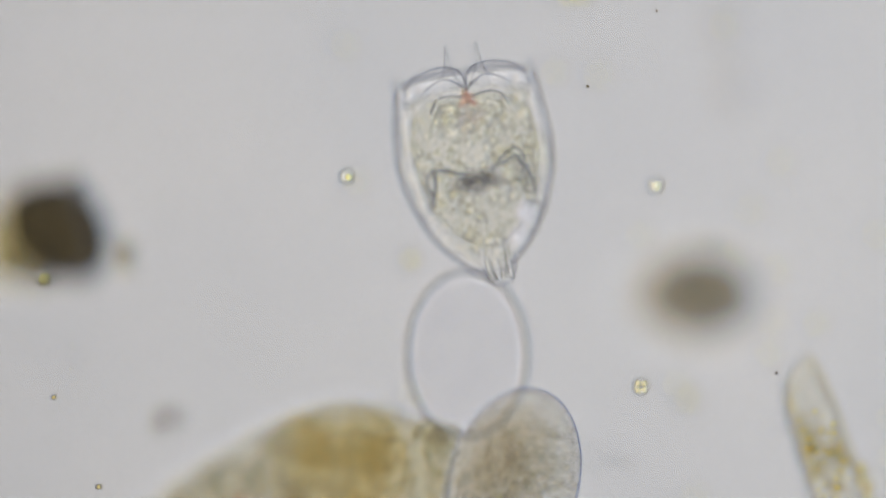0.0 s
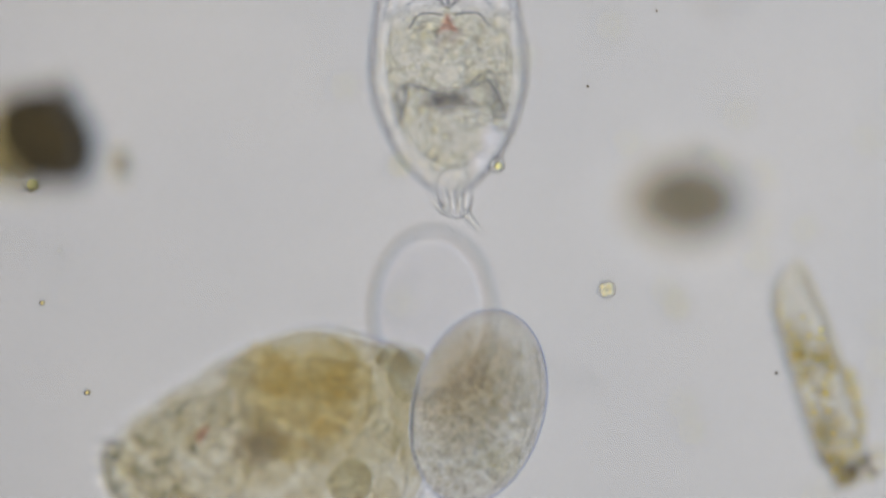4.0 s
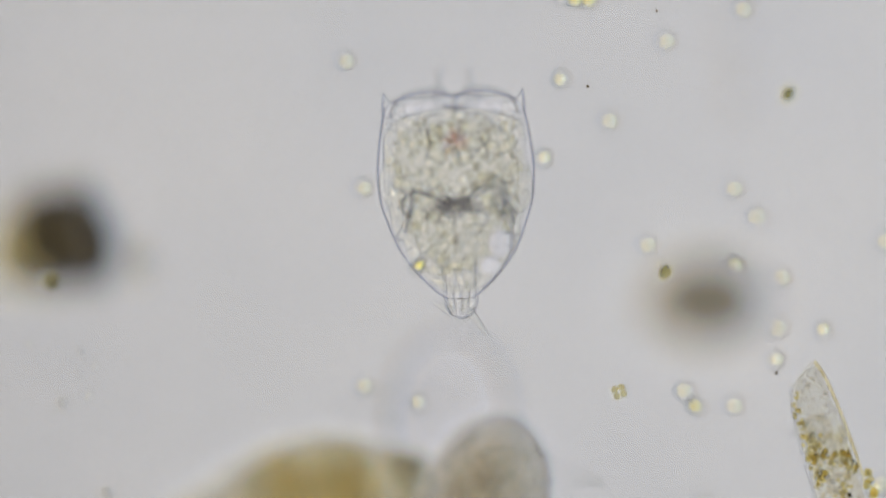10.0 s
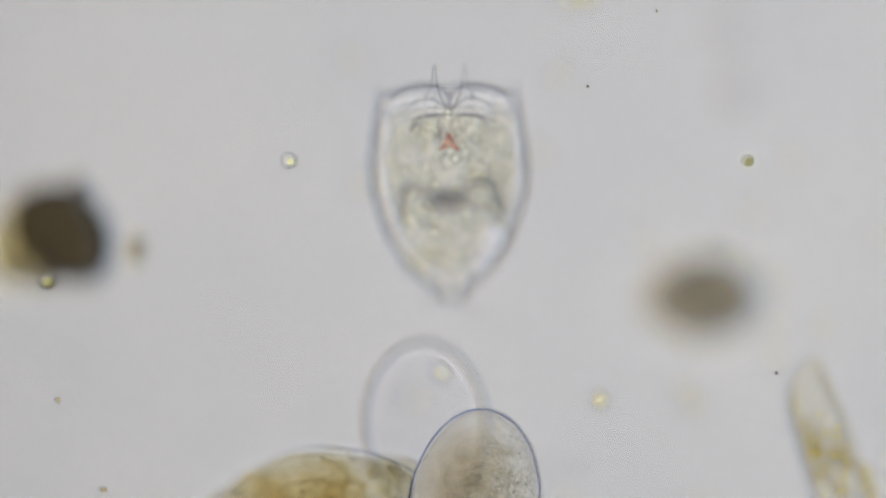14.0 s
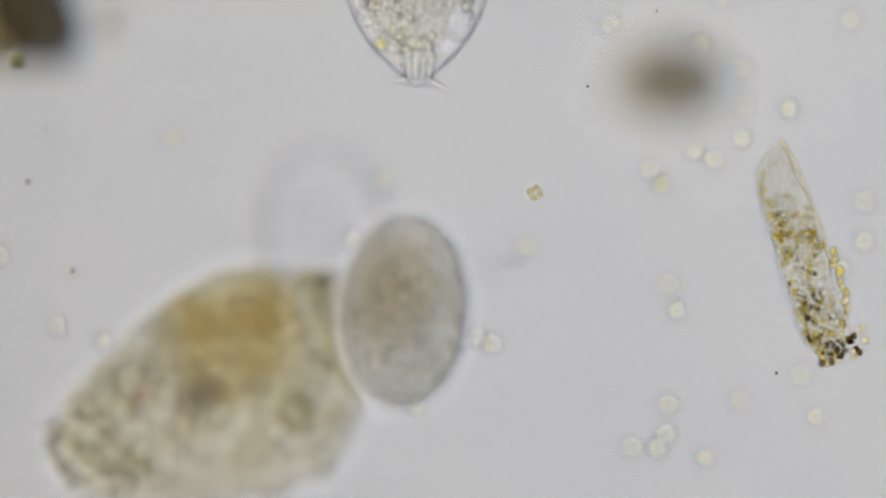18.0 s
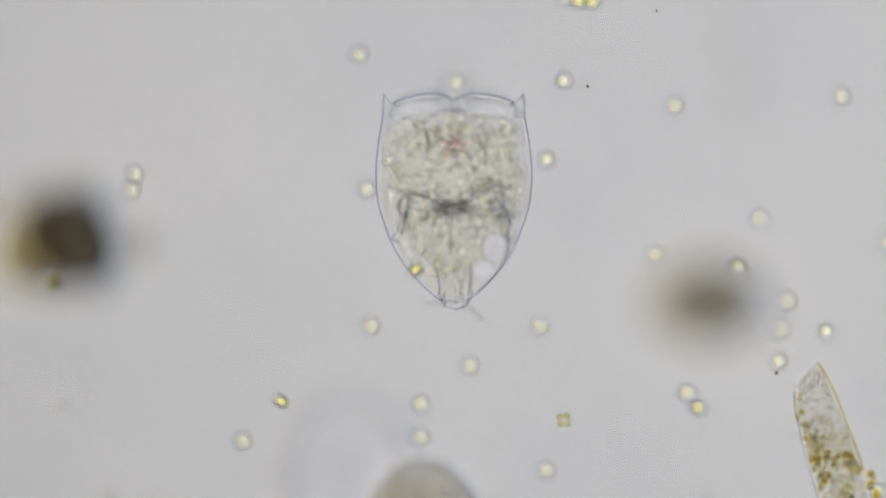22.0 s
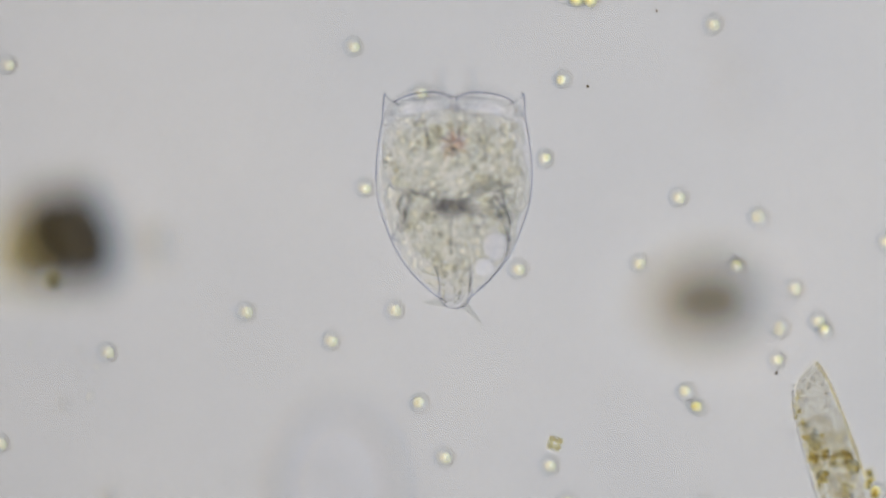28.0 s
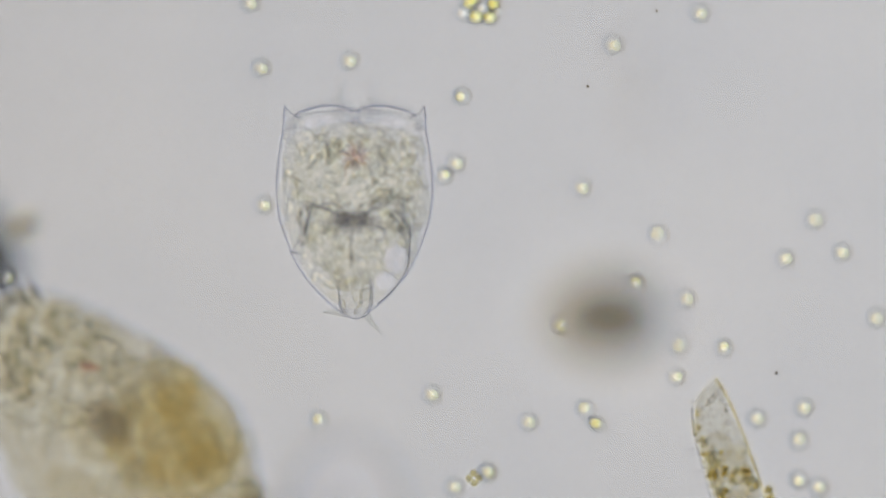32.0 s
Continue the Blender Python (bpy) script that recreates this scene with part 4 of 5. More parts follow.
for u, v, r in ((110, 719, 4.5), (141, 625, 4), (146, 634, 3), (140, 668, 3), (190, 878, 5)):
    tiny_speck(u, v, TOP - 0.088, r, OIL if r < 4.2 else BOX, "tiny clear speck drifting in the water")
for u, v, r in ((165, 702, 8), (176, 652, 6), (60, 610, 6)):
    tiny_speck(u, v, 0.03, r, FOLD, "tiny clear flake near the slide")
brown_ball()
brown_floc = smudge(298, 757, TOP - 0.03, 25, "soft brown floc drifting past in the water")
square_alga = diatom()
pair = cell_pair()
colony()
for u, v, z, size in ((1296, 58, TOP + 0.085, 20), (1310, 165, TOP + 0.09, 22), (135, 342, TOP + 0.015, 12), (1275, 445, TOP - 0.004, 7)):
    smudge(u, v, z, size, "soft grey-brown speck of debris in the water")
resting_green = green_cell()
resting_green.matrix_basis = Matrix.Translation(at(1238, 721, 0.016)) @ pose(0, 0, 0, 0, 0, 158)
green_swimmer, olive_swimmer, swallowed_green, dark_swimmer, far_swimmer, yellow_swimmer = (green_cell() for _ in range(6))


def lens_dust():
    """Specks of dust on the eyepiece glass: they keep their place in the field and stay sharp."""
    ob = thing("eyepiece_dust", (0, 0, TOP), "tiny black dust specks on the eyepiece glass", "dust")
    for u, v, r in ((1040, 153, 3.4), (1162, 20, 2.4), (200, 375, 2.2), (1374, 660, 3.4), (1506, 380, 1.8), (1220, 447, 1.6), (362, 690, 1.4), (950, 484, 1.3)):
        part("speck", lump(r, r * 0.8, r * 0.5, (u - 784, 441 - v, 0), u % 180, 0.2, 3, u, 2), SOOT, ob)
    return ob


dust = lens_dust()


def motions():
    walk(dust, [(t, Matrix.Translation((m.translation.x, m.translation.y, m.translation.z - REACH))) for t, m in stage_rows])
    walk(lamp, [(t, Matrix.Translation((m.translation.x + LAMP_X, m.translation.y + LAMP_Y, LAMP_Z))) for t, m in stage_rows])

    def turn(ob, z, rows):
        walk(ob, [(t, Matrix.Translation(at(u, v, z - (r[0] if r else 0))) @ pose(0, 0, 0, r[1] if len(r) > 1 else 0, r[2] if len(r) > 2 else 0, a)) for t, u, v, a, *r in rows])
    turn(swimmer, TOP - 0.127, [(0, 864, 325, 8.5, -0.02), (0.5, 860, 327, 6.5, -0.02), (1, 856, 335, 5, -0.02), (1.5, 850, 338, 4, -0.02), (2, 844, 343, 2.5, -0.02), (2.5, 838, 348, 2, -0.02), (4.5, 832, 350, 1, -0.018),
                                  (5.5, 827, 352, 1, -0.015), (6.5, 824, 355, 1, -0.008), (7.5, 818, 356, 1.5), (8, 815, 357, 2), (11, 813, 357, 2), (12, 811, 356, 1), (13, 810, 355, 1, -0.006, 5), (14.5, 806, 352, 1, -0.006, 5),
                                  (16.5, 804, 356, 0.5, 0, 2), (20, 804, 357, 0.5), (23, 803, 359, 0), (28.5, 807, 358, 0), (29.5, 810, 353, 0), (32, 808, 352, 0)])
    turn(brooder, TOP - 0.07, [(0, 922, 876, -14, 0, 0, 9), (1, 907, 886, -13, 0, 0, 9), (2, 896, 898, -13, 0, 0, 8), (4.5, 881, 906, -12, 0, 0, 4), (6, 875, 911, -12, 0, 0, 4), (8, 864, 910, -11, 0, 0, 9), (11, 863, 911, -10, 0, 0, 10), (12, 861, 912, -9, 0, 0, 12),
                                 (13, 862, 908, -8, 0, 0, 15), (14, 848, 911, -5, 0.008, 0, 8), (14.5, 842, 913, -4, 0.008), (16.5, 784, 960, -1, 0.016), (17.5, 768, 964, 0, -0.008), (18, 779, 950, 0, -0.008), (18.5, 764, 950, 0, 0.004), (19, 769, 973, 0, 0.008), (19.5, 752, 972, 0, 0.004), (20, 754, 976, 0, 0.003),
                                 (20.5, 758, 983, 0, 0.003), (21, 750, 990, 0, 0.003), (22, 742, 989, 0), (23, 730, 991, 0), (24, 712, 992, 0), (25, 704, 998, 0), (26.5, 670, 1100, 2), (28, 640, 1100, 2), (28.6, 660, 990, 0), (28.8, 652, 918, -2), (28.9, 660, 938, -5),
                                 (29.2, 670, 1020, -25), (29.5, 640, 1058, -42, 0.015), (30, 611, 1044, -55, 0.02), (31, 591, 1058, -70, 0.028), (32, 624, 1023, -72, 0.03)])
    turn(shell, TOP, [(0, 841, 645, 0, 0.04), (1, 826, 705, 0, 0.035), (2, 812, 730, 0, 0.03), (4.5, 798, 740, 0, 0.02), (6, 800, 740, 0, 0.01), (9, 793, 745, 0, 0.01), (12, 793, 746, 0, 0.005), (13, 790, 741, 0), (14, 757, 766, 2, 0.022), (14.5, 736, 768, 2, 0.026),
                        (16.5, 652, 818, 5, 0.03), (17.5, 644, 800, 5, 0.01), (18, 630, 812, 6), (19, 638, 824, 8, 0.01), (20, 635, 836, 6, 0.005), (21, 614, 845, 4), (23, 602, 873, 4), (25, 555, 866, 4), (27.5, 582, 894, 2), (28, 588, 880, 0),
                        (28.9, 556, 770, 0), (29.2, 602, 785, 0), (29.5, 655, 822, 0), (30, 705, 800, 0), (30.4, 722, 890, 0), (31, 790, 885, 0), (32, 782, 905, 0)])
    walk(swimmer_foot, [(t, pose(0, y * U, z * U, 0, 0, a)) for t, y, z, a in [(0, -8, 32, 4), (1, -10, 32, 3), (2, -16, 32, 2), (4.5, -30, 30, 2), (5, -32, 30, 0), (6.5, -26, 14, 0), (8, -18, 0, 0), (11, -18, 0, 0), (12, -12, 36, 0), (12.5, -8, 36, 0), (14, -4, 36, 0), (16.5, 0, 4, 0), (18, 0, 4, 0), (19.5, 2, 36, 0), (20.5, 2, 36, 0), (21.5, 2, 6, 0), (23, 0, 0, 0), (28, 0, 0, 0), (32, 6, 0, 0)]])

    for s, toe in swimmer_toes:
        walk(toe, [(t, pose(s * 16 * U, -180 * U, 0, 0, 0, left if s < 0 else right)) for t, left, right in [(0, -84, 84), (2, -84, 70), (3.2, -60, 0), (4.5, -36, -70), (7, -34, -78), (9, -34, -70), (12, -10, -30), (14, 0, -40), (17, 0, -24), (20, 0, -34), (32, -2, -50)]])

    walk(swimmer_eye, [(t, pose(0, y * U, 0)) for t, y in [(0, 47), (1, 44), (2, 40), (5, 33), (6, 29), (7, 26), (9, 22), (11, 15), (13, 10), (14.5, 8), (16.5, 10), (21, 18), (23, 15), (32, 15)]])
    turn(square_alga, TOP - 0.095, [(0, 1152, 700, 0), (1, 1137, 700, 4), (2, 1126, 703, 8), (4.5, 1110, 694, 14), (6, 1105, 695, 18), (8, 1103, 695, 20, 0.022), (10, 1101, 697, 20, 0.022), (12, 1098, 704, 24, 0.012), (14.5, 1060, 722, 30, 0.012),
                             (16.5, 1015, 735, 30, 0.012), (18, 1012, 737, 30, 0.012), (19, 1003, 716, 24), (20, 1000, 720, 20), (21, 1000, 736, 10, 0.03), (23, 993, 746, 5, 0.03), (25, 986, 753, 0, 0.03), (27.5, 979, 775, -10, 0.03), (28.5, 996, 800, -20, 0.03),
                             (29.5, 1015, 819, -30, 0.03), (30.5, 1040, 835, -30, 0.03), (31, 1029, 831, -35, 0.03), (32, 1020, 819, -40, 0.03)])
    turn(pair, TOP, [(0, 227, 470, 0), (2, 229, 472, 0), (5, 243, 475, 6), (7.5, 238, 467, 0), (11, 238, 470, 0), (13, 241, 467, -6), (14.5, 239, 448, -4), (16.5, 240, 440, 0), (18, 246, 432, 0), (19, 245, 432, 0),
                     (21, 240, 430, 0), (25, 250, 448, 10), (28, 262, 440, 15), (29.5, 238, 430, 20, 0.03), (30, 228, 416, 40, 0.05), (31, 229, 362, 80, 0.06), (32, 216, 372, 110, 0.06)])
    turn(green_swimmer, 0.03, [(0, 520, 1500, 0), (18, 500, 1300, 0), (21, 490, 760, 0), (21.5, 495, 720, -20), (22, 498, 709, -30), (22.5, 460, 637, -40), (23, 388, 553, -50), (23.2, 359, 510, -60), (23.6, 290, 500, -60), (24, 221, 513, -50), (24.5, 100, 540, -40), (25.2, -80, 560, -20), (32, -600, 600, 0)])
    turn(swallowed_green, 0.03, [(0, 745, 474, 40), (12, 747, 474, 40), (22, 736, 478, 40), (23, 738, 484, 40), (23.5, 715, 478, 50), (24, 676, 466, 40), (24.5, 615, 438, 30), (25, 551, 405, 20), (26, 420, 330, 10), (27, 100, 130, 5), (28, -80, 30, 0), (32, -600, -300, 0)])
    turn(dark_swimmer, 0.07, [(0, 900, -600, 0), (6, 930, -200, 0), (7, 1045, 91, 0), (8, 1337, 309, 20), (9, 1321, 355, 60), (9.6, 1260, 480, 80), (10, 1181, 485, 60), (10.5, 1175, 440, 20), (11, 1181, 408, 0), (11.3, 1197, 320, 0, 0.03), (11.6, 1203, 263, 0, 0.05), (12, 1219, 166, 0, 0.05), (12.5, 1230, -40, 0, 0.05), (14, 1000, -300, 0), (32, -600, -1500, 0)])
    turn(far_swimmer, 0.085, [(0, 2400, 0, 0), (8, 1800, 120, 0), (9, 1544, 163, 30), (10, 1400, 170, 60), (11, 1243, 184, 80), (11.4, 1160, 235, 80), (11.8, 1051, 229, 90), (12, 1030, 196, 90), (12.2, 1009, 156, 90), (12.5, 936, 127, 90), (13.2, 800, -100, 90), (32, -500, -1500, 90)])
    turn(yellow_swimmer, 0.03, [(0, 1500, 1900, 0), (23.5, 800, 950, 0), (25, 593, 655, 30), (25.5, 520, 560, 40), (27.5, 100, 100, 60), (32, -800, -700, 60)])
    turn(olive_swimmer, 0.03, [(0, 2600, 300, 0), (27, 2400, 260, 0), (29.3, 1659, 231, 0), (29.5, 1620, 196, 10), (30, 1472, 202, 20), (30.5, 1318, 235, 40), (31, 1196, 214, 30), (31.4, 1090, 130, 0), (32, 960, -60, -20)])

    def drift(rows, z=0.0105):
        ob = cell_at(rows[0][1], rows[0][2], z)
        walk(ob, [(t, Matrix.Translation(at(u, v, z))) for t, u, v in rows])
    drift([(0, -900, -200), (12.5, 100, 150), (13.5, 420, 230), (13.8, 481, 270), (14, 521, 294), (14.2, 557, 330), (14.5, 592, 381), (16.5, 500, 1150), (17, 480, 1250), (32, -200, 1600)], TOP - 0.09)
    drift([(0, 1900, 100), (13, 1500, 240), (14, 1333, 294), (14.5, 1350, 330), (16, 1500, 500), (32, 2200, 1500)], TOP - 0.06)
    drift([(0, 1500, 1300), (12.5, 1080, 830), (13.8, 824, 698), (14, 792, 669), (14.4, 720, 625), (16, -160, 60), (32, -800, -300)], TOP - 0.115)
    drift([(0, 2637, -849), (18, 1557, -129), (19, 691, 515), (19.4, 657, 520), (20, 597, 511), (20.6, 537, 551), (22, -363, 1151), (32, -1443, 1871)], TOP - 0.088)
    drift([(0, -931, -1603), (18, -31, -343), (19, 60, -60), (19.5, 660, 640), (20, 769, 777), (20.6, 819, 847), (22, 1569, 1897), (32, 2469, 3157)], TOP - 0.088)
    drift([(0, -1655, 1955), (18, -215, 1415), (19.4, 985, 965), (20, 1065, 935), (20.6, 1145, 905), (22, 2345, 455), (32, 3785, -85)], TOP - 0.088)
    drift([(0, -1131, -523), (18, 129, 377), (19.4, 1179, 1127), (20, 1249, 1177), (20.6, 1319, 1227), (22, 2369, 1977), (32, 3629, 2877)], TOP - 0.088)
    drift([(0, -601, 2738), (5.5, -111, 1598), (7, 297, 817), (7.5, 290, 690), (8, 330, 572), (8.5, 429, 532), (9, 536, 533), (9.5, 629, 612), (10, 653, 684), (10.5, 705, 773), (12.5, 1121, 1485), (32, 1641, 2375)])
    drift([(0, 745, 1457), (4.5, 895, 1047), (6.5, 1015, 719), (7, 1030, 678), (7.5, 1028, 666), (8, 1080, 734), (8.5, 1164, 806), (9, 1262, 865), (9.5, 1368, 865), (9.6, 1394, 864), (11.6, 2434, 824), (32, 3734, 774)])
    drift([(0, 1788, 1176), (5.5, 1638, 696), (7.5, 1518, 312), (8, 1503, 264), (8.5, 1541, 230), (9, 1543, 162), (9.5, 1526, 147), (9.6, 1540, 148), (11.6, 2100, 188), (32, 2800, 238)])
    drift([(0, 1078, 148), (7.9, 1072, 156), (8.5, 1080, 158), (9, 1081, 166), (9.5, 1125, 135), (10, 1185, 76), (10.4, 1250, -60), (12, 1500, -600), (32, 2000, -1500)])
    drift([(0, 1300, 60), (7, 1130, 160), (8, 1080, 185), (9, 1076, 193), (10, 1085, 216), (11, 1082, 214), (12, 1086, 100), (14, 1200, -100), (32, 2200, -900)])
    drift([(0, 1200, -900), (20.5, 950, -60), (21.5, 850, 120), (22, 809, 146), (22.5, 772, 161), (23, 774, 155), (23.5, 769, 147), (24, 731, 92), (24.4, 662, 11), (26.4, -28, -799), (32, -891, -1812)])
    drift([(0, 200, 1800), (18.5, 300, 1400), (20.5, 610, 700), (21, 654, 580), (21.5, 654, 588), (22, 659, 576), (22.5, 656, 594), (23, 665, 605), (23.5, 664, 605), (24, 655, 603), (24.5, 589, 612), (25, 537, 654), (25.5, 484, 711), (27.5, 60, 1167), (32, -470, 1737)])
    drift([(0, -1106, 2641), (19.5, -296, 1661), (21.5, 352, 877), (22, 433, 779), (22.5, 525, 741), (23, 636, 674), (23.5, 759, 636), (24, 844, 638), (24.5, 967, 628), (25, 1096, 574), (25.5, 1208, 518), (27.5, 2104, 70), (32, 3224, -490)])
    drift([(0, 1200, 1700), (19, 1000, 1300), (20.5, 760, 860), (21, 735, 775), (21.5, 721, 769), (22, 746, 772), (22.5, 749, 776), (23, 740, 776), (23.5, 740, 782), (24, 737, 787), (24.5, 690, 800), (25, 631, 821), (25.5, 560, 870), (27, 300, 1100), (32, -300, 1600)])
    drift([(0, 1500, 1500), (19, 1200, 1100), (20.5, 890, 720), (21.5, 825, 645), (22, 833, 646), (22.5, 836, 642), (23, 823, 648), (23.5, 806, 657), (24, 783, 692), (24.5, 750, 663), (25, 721, 564), (25.3, 709, 493), (27.3, 549, -454), (32, 349, -1637)])
    drift([(0, 1273, 2088), (19.2, 1106, 1321), (21.2, 973, 708), (21.5, 963, 662), (22, 957, 576), (22.5, 944, 516), (23, 945, 510), (23.5, 925, 496), (24, 921, 496), (24.5, 920, 490), (25, 921, 484), (25.5, 917, 483), (27.5, 924, 477), (28, 922, 478), (28.5, 932, 458), (29.5, 1003, 508), (30, 1080, 585), (30.5, 1099, 688), (31, 1092, 759), (31.5, 1068, 796), (32, 1046, 805)])
    drift([(0, -1637, -1216), (20.1, -612, -353), (22, 237, 336), (22.5, 290, 406), (23, 290, 514), (23.5, 261, 620), (24, 200, 691), (24.5, 85, 689), (25, 19, 636), (25.5, 25, 576), (27.5, 73, 96), (32, 133, -504)])
    drift([(0, 1965, -2159), (19, 1565, -939), (21, 1245, 37), (21.5, 1205, 159), (22, 1195, 187), (22.5, 1207, 219), (23, 1215, 222), (23.5, 1210, 224), (24, 1207, 225), (24.5, 1207, 228), (25, 1212, 224), (25.5, 1234, 256), (27.5, 1410, 512), (32, 1630, 832)])
    drift([(0, 672, -2243), (19.5, 1102, -973), (21.5, 1446, 43), (22, 1489, 170), (22.5, 1444, 265), (23, 1357, 318), (23.5, 1259, 338), (24, 1249, 331), (24.5, 1234, 348), (25, 1229, 355), (25.5, 1225, 356), (27.5, 1209, 351), (28, 1205, 351), (28.5, 1201, 346), (29.5, 1199, 331), (30, 1200, 320), (30.5, 1200, 314), (31, 1205, 310), (31.5, 1207, 307), (32, 1212, 304)])
    drift([(0, 1153, 432), (20.5, 1145, 438), (21, 1144, 438), (21.5, 1155, 449), (22, 1161, 450), (22.5, 1159, 449), (23, 1164, 442), (23.5, 1161, 442), (24, 1158, 444), (24.5, 1160, 452), (25, 1152, 447), (25.5, 1133, 464), (27.5, 1142, 466), (28, 1136, 468), (28.5, 1141, 463), (29.5, 1146, 450), (30, 1155, 447), (30.5, 1159, 446), (31, 1153, 459), (31.5, 1178, 483), (32, 1175, 546)])
    drift([(0, 3011, -172), (21.5, 2151, -72), (23.5, 1463, 8), (24, 1377, 18), (24.5, 1287, 50), (25, 1264, 44), (25.5, 1262, 37), (27.5, 1266, 46), (28, 1266, 46), (28.5, 1268, 51), (29.5, 1270, 46), (30, 1267, 46), (30.5, 1266, 48), (31, 1264, 50), (31.5, 1264, 49), (32, 1268, 52)])
    drift([(0, 1478, 1588), (28, 1008, 888), (30, 632, 328), (30.5, 585, 258), (31, 490, 234), (31.5, 346, 297), (32, 198, 462)])
    drift([(0, 2970, -1744), (27.7, 2287, -677), (29.7, 1740, 176), (30, 1699, 240), (30.5, 1658, 379), (31, 1656, 422), (31.5, 1660, 428), (32, 1671, 418)])
    drift([(0, 3557, 836), (27.6, 2544, 748), (29.6, 1734, 678), (30, 1653, 671), (30.5, 1635, 670), (31, 1616, 667), (31.5, 1597, 684), (32, 1604, 692)])
    drift([(0, -1408, 1334), (14.5, -558, 994), (16.5, 122, 722), (17, 207, 688), (17.5, 295, 666), (18, 374, 637), (18.5, 414, 647), (19.5, 300, 1100), (20.5, -100, 1300), (32, -300, 1500)])
    drift([(0, 300, 1700), (6.5, 400, 1500), (12, 500, 1300), (14, 690, 900), (16.5, 703, 819), (17, 697, 822), (17.5, 694, 814), (18, 694, 818), (18.5, 674, 790), (19.5, 560, 1000), (20.5, 400, 1300), (32, 0, 1800)])
    drift([(0, 1200, 1600), (11.5, 1100, 1200), (14.5, 1000, 860), (16.5, 988, 831), (17, 997, 831), (18, 998, 828), (19, 967, 808), (20, 967, 815), (22, 968, 830), (25, 969, 826), (28, 977, 824), (29, 980, 824), (30, 978, 826), (31, 972, 832), (32, 987, 832)])
    drift([(0, 1250, 2200), (15.5, 1230, 1500), (17.5, 1220, 1040), (18, 1249, 1107), (18.3, 1238, 1081), (20.3, 1150, 1400), (32, 900, 1900)])
    drift([(0, 1300, 2200), (16, 1340, 1500), (17.8, 1375, 1056), (18, 1376, 1099), (18.3, 1372, 1088), (32, 1365, 1097)])
    drift([(0, 1923, 94), (14.5, 1633, 404), (16.5, 1401, 652), (17, 1372, 683), (17.5, 1373, 683), (18, 1330, 675), (18.4, 1244, 655), (20.4, 384, 455), (32, -691, 205)])
    drift([(0, 445, 1969), (15.4, 295, 1419), (17.4, 175, 979), (17.5, 172, 968), (18, 172, 968), (18.4, 164, 948), (32, 157, 957)])
    drift([(0, -900, 300), (25.5, -300, 500), (27.5, 130, 600), (28, 198, 624), (28.5, 100, 688), (30.5, -684, 1200), (32, -1664, 1840)])
    drift([(0, -641, -264), (25.5, -71, 166), (27.5, 385, 510), (28, 442, 553), (28.5, 536, 579), (29.5, 643, 698), (30, 719, 730), (30.5, 736, 829), (30.6, 738, 843), (32, 918, 2103)])
    drift([(0, -600, 900), (25.5, -200, 700), (27.5, 640, 556), (28, 704, 550), (28.5, 711, 550), (29.5, 646, 433), (31.5, 386, -35), (32, 61, -620)])
    drift([(0, -1417, 2338), (25.6, -242, 1525), (27.6, 698, 875), (28, 792, 810), (28.5, 901, 719), (29, 945, 640), (29.5, 950, 676), (30, 954, 681), (30.5, 951, 691), (31, 956, 680), (31.5, 953, 690), (32, 947, 669)])
    drift([(0, 1694, 2960), (25.5, 1114, 1720), (27.5, 650, 728), (28, 592, 604), (28.5, 506, 515), (28.6, 485, 499), (30.6, -355, -141), (32, -1405, -941)])
    drift([(0, 900, -1200), (14.5, 780, -200), (16.5, 712, 66), (17, 697, 116), (17.3, 657, 150), (19.3, 124, 603), (32, -543, 1170)])
    drift([(0, 2213, 301), (14.5, 1323, 291), (16.5, 611, 283), (17, 522, 282), (17.5, 462, 211), (19.5, -18, -357), (32, -618, -1067)])
    drift([(0, -2, 2680), (14.5, 188, 1480), (16.5, 340, 520), (17, 359, 400), (17.5, 384, 271), (19.5, 584, -761), (32, 834, -2051)])
    drift([(0, 668, 2368), (14.5, 488, 1358), (16.5, 344, 550), (17, 326, 449), (17.5, 336, 334), (19.5, 416, -586), (32, 516, -1736)])
    drift([(0, 865, -1287), (14.5, 585, -167), (16.5, 361, 729), (17, 333, 841), (17.3, 334, 961), (19.3, 347, 2561), (32, 364, 4561)])
    drift([(0, 632, 94), (8, 624, 92), (9, 623, 90), (10, 620, 111), (11, 618, 112), (17, 652, 110), (22, 638, 97), (25, 635, 93), (28, 631, 85), (29, 643, 110), (30, 650, 106), (31, 651, 106), (32, 646, 93)], 0.012)
    drift([(0, 1392, 488), (9, 1388, 490), (11, 1389, 496), (17, 1378, 508), (22, 1393, 532), (23, 1400, 528), (24, 1404, 532), (25, 1411, 520), (28, 1409, 512), (30, 1398, 518), (31, 1396, 514), (32, 1396, 500)], 0.009)
    drift([(0, 1500, 1700), (16.5, 1390, 800), (17, 1364, 766), (17.5, 1330, 730), (18, 1294, 660), (18.5, 1270, 560), (20, 1200, -100), (32, 1000, -900)], 0.016)
    drift([(0, -300, -900), (20.5, 60, -100), (22, 243, 308), (22.6, 100, 420), (23.5, -100, 600), (32, -900, 1200)])
    drift([(0, 1400, 300), (7, 617, 153), (8, 379, 110), (9, 196, 17), (10, 0, -80), (32, -3000, -2000)])
    drift([(0, 700, -300), (7, 277, 133), (8, 33, 232), (8.7, -60, 150), (32, -900, -900)])
    drift([(0, 900, 1300), (6, 560, 1000), (7, 317, 723), (8, 102, 797), (8.6, -40, 700), (32, -900, 0)])
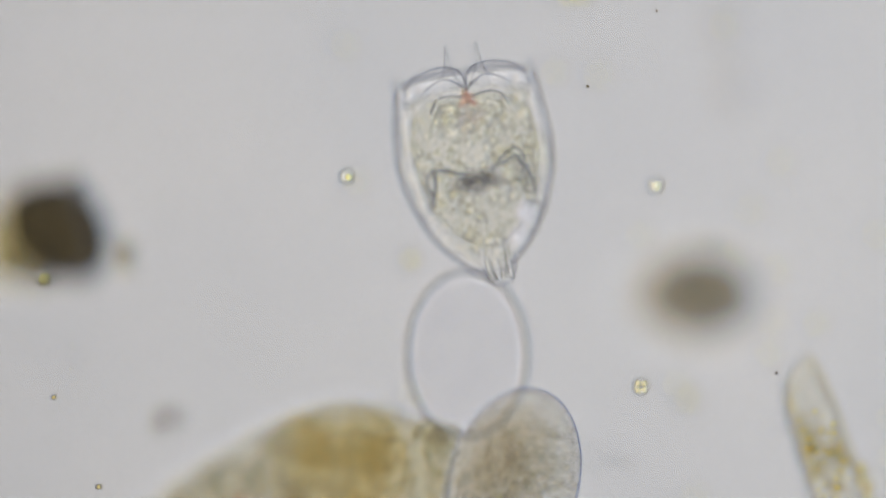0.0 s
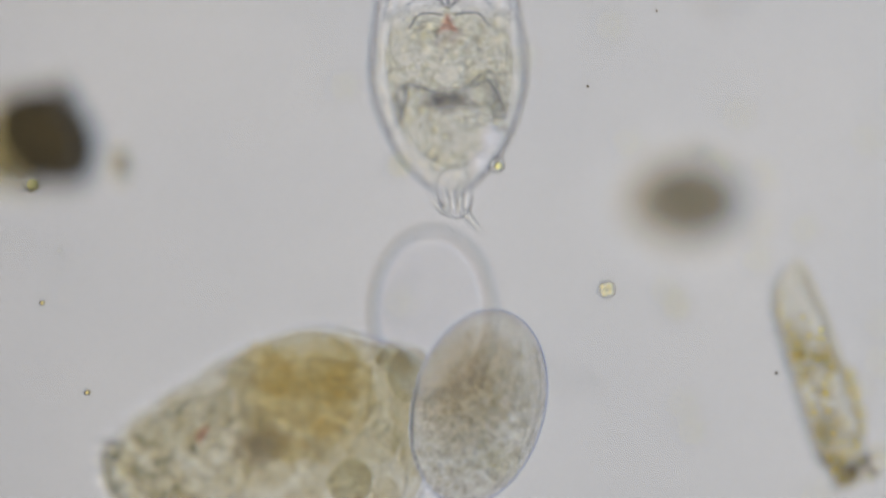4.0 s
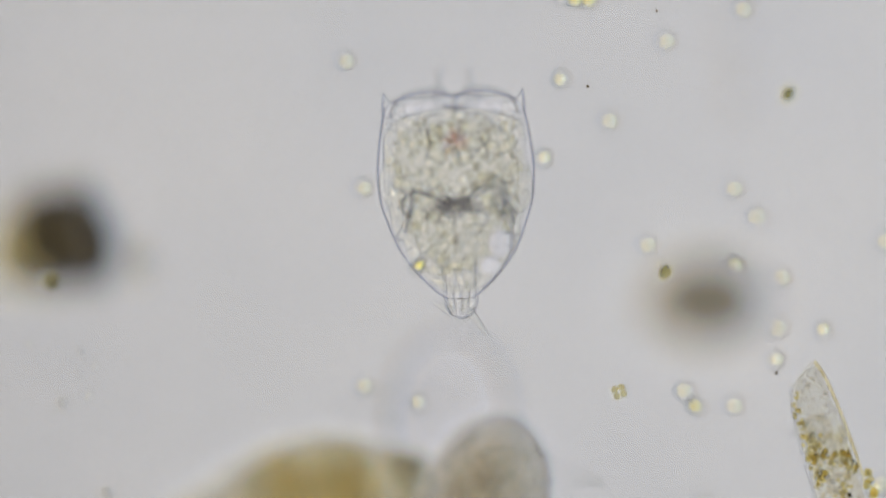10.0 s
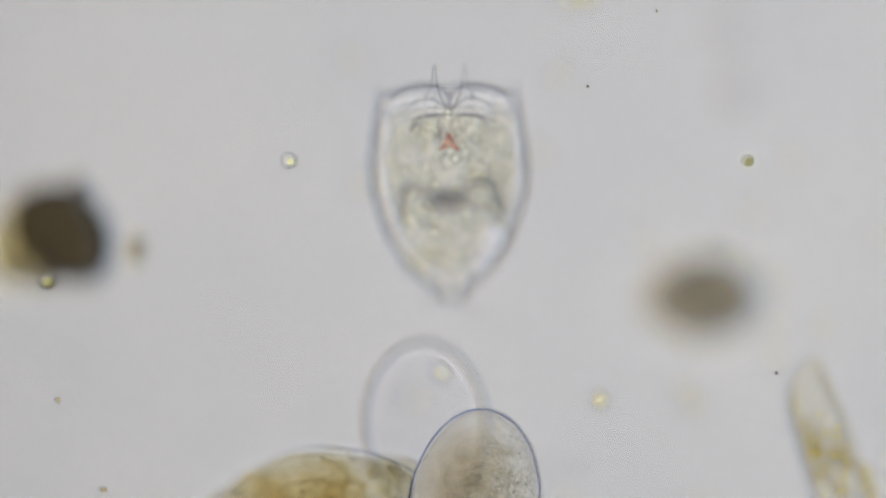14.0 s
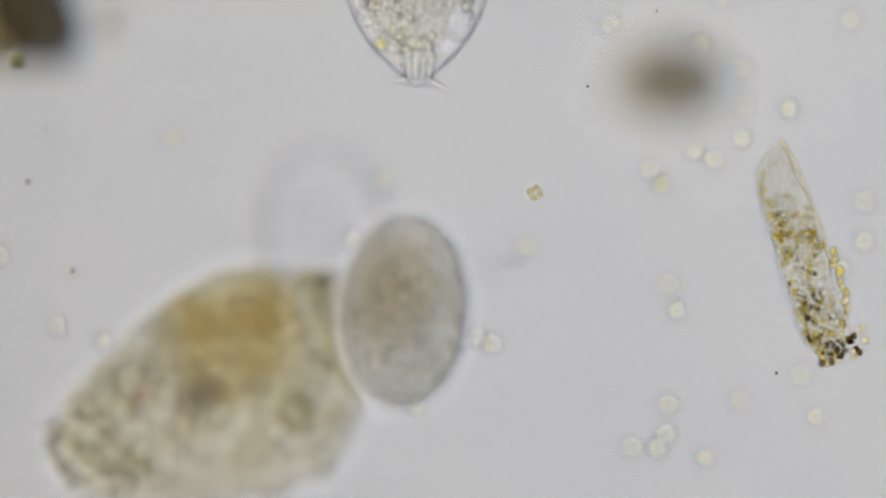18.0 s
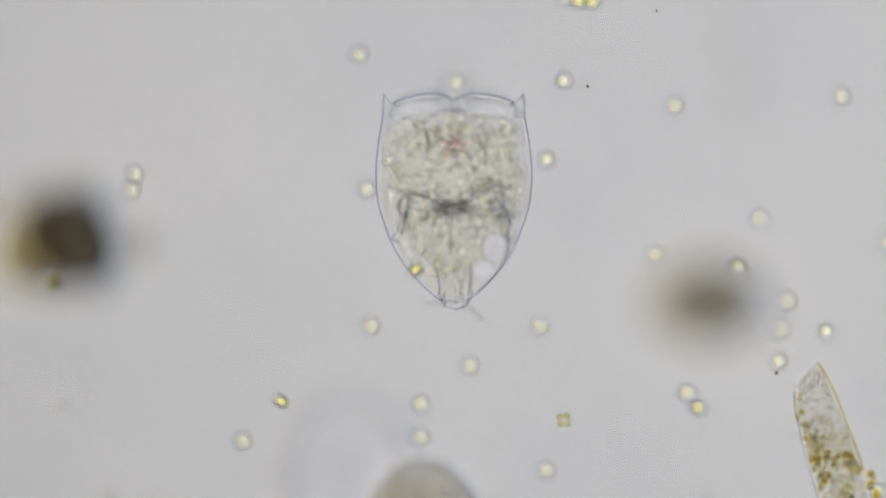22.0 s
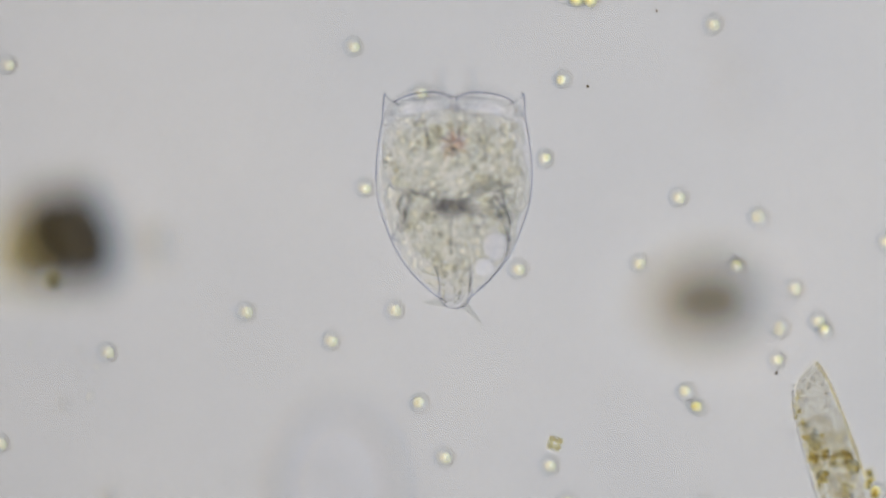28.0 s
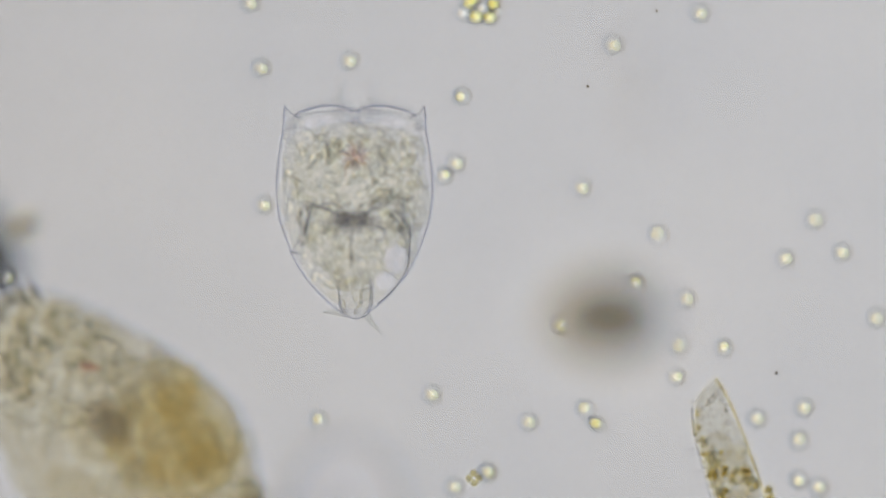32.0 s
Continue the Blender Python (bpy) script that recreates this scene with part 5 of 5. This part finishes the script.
    drift([(0, 1900, -100), (8, 1420, 180), (9, 1314, 295), (10, 1305, 336), (11, 1282, 338), (11.3, 1266, 304), (12, 1252, 264), (13, 1200, 100), (14, 1000, -100), (32, 300, -1500)])
    drift([(0, 2200, 600), (15, 1700, 400), (17, 1293, 293), (18, 1000, 200), (18.5, 800, -100), (32, 0, -900)])
    drift([(0, 700, -1200), (9, 1200, -150), (10, 1321, 20), (11, 1383, 100), (12, 1420, 200), (13, 1500, 400), (14, 1700, 600), (32, 2600, 1500)])
    drift([(0, 1900, 1400), (9, 1400, 900), (10, 1305, 719), (11, 1304, 726), (12, 1320, 760), (14, 1500, 1000), (32, 2200, 1700)])
    drift([(0, -300, 1500), (15, 0, 1000), (17, 88, 851), (18, 72, 845), (18.5, 60, 850), (20, -100, 1000), (32, -600, 1500)])
    drift([(0, -500, -300), (24, -150, 50), (25, 9, 112), (27.5, 18, 115), (28, 22, 117), (28.5, 25, 114), (29, 60, 105), (29.5, 140, 240), (30, 213, 344), (30.6, 180, 500), (32, 60, 1100)])
    drift([(0, 900, -1300), (24, 520, -100), (25, 379, 52), (25.5, 300, 140), (27.5, 0, 600), (32, -600, 1500)])
    drift([(0, 626, -20), (28, 627, -20), (32, 627, -21)], 0.013)
    drift([(0, 1622, 360), (28, 1624, 360), (32, 1623, 360)], 0.005)
    drift([(0, 1732, 533), (28, 1733, 533), (32, 1731, 534)], 0.007)
    drift([(0, 1600, 1300), (28, 1720, 700), (29.5, 1722, 520), (30, 1718, 488), (30.5, 1740, 440), (32, 1900, 200)])
    drift([(0, 200, -900), (22, 500, -300), (26, 690, 60), (27.5, 746, 158), (28, 750, 167), (28.5, 700, 230), (29, 672, 250), (29.5, 500, 340), (30, 443, 391), (30.5, 300, 520), (31, 100, 700), (32, -300, 1000)])
    drift([(0, -600, 400), (26, -100, 720), (28, 9, 785), (28.5, 20, 765), (29, 55, 740), (29.5, 20, 900), (32, -200, 1500)])
    drift([(0, -900, -500), (28, 200, -700), (31, 600, -200), (31.6, 740, 20), (32, 802, 80)])
    drift([(0, 1500, -1500), (30, 1480, -500), (31.4, 1440, -120), (32, 1421, -4)])
    drift([(0, 1700, -600), (30.5, 1400, -100), (31.4, 1080, 180), (32, 990, 261)])
    drift([(0, 1500, 1600), (30, 1300, 1100), (31.4, 1160, 780), (32, 1118, 717)])
    drift([(0, 2400, 1300), (30, 1900, 1000), (31.4, 1580, 760), (32, 1521, 711)])
    drift([(0, 1300, 1500), (28.5, 1200, 1200), (30, 1100, 900), (31, 1050, 798), (31.5, 1046, 802), (32, 1046, 807)])
    drift([(0, 631, 327), (0.7, 594, 351), (1.2, 440, 480), (1.8, 60, 700), (32, -3000, 1500)], TOP - 0.095)
    drift([(0, 1178, 343), (0.7, 1300, 330), (1.2, 1520, 300), (1.8, 1900, 250), (32, 4000, 0)], TOP - 0.11)
    drift([(0, 1900, 200), (1.2, 1700, 250), (2, 1521, 296), (2.5, 1420, 320), (4, 1300, -200), (32, 0, -3000)], TOP - 0.09)
    drift([(0, 900, 900), (1.5, 1100, 600), (2, 1175, 510), (3, 1300, 300), (4.5, 1500, -200), (32, 4000, -3000)], TOP - 0.095)
    drift([(0, 600, 1200), (1.5, 700, 760), (2, 735, 650), (3, 800, 520), (5, 989, 456), (5.5, 935, 420), (6, 700, 300), (8, 0, -200), (32, -3000, -2000)], TOP - 0.09)
    walk(brown_floc, [(t, Matrix.Translation(at(u, v, TOP - 0.03))) for t, u, v in [(0, 298, 757), (0.7, 240, 830), (1.4, 182, 875), (2.1, 171, 780), (2.6, 100, 700), (4, -300, 500), (32, -2000, -500)]])


motions()
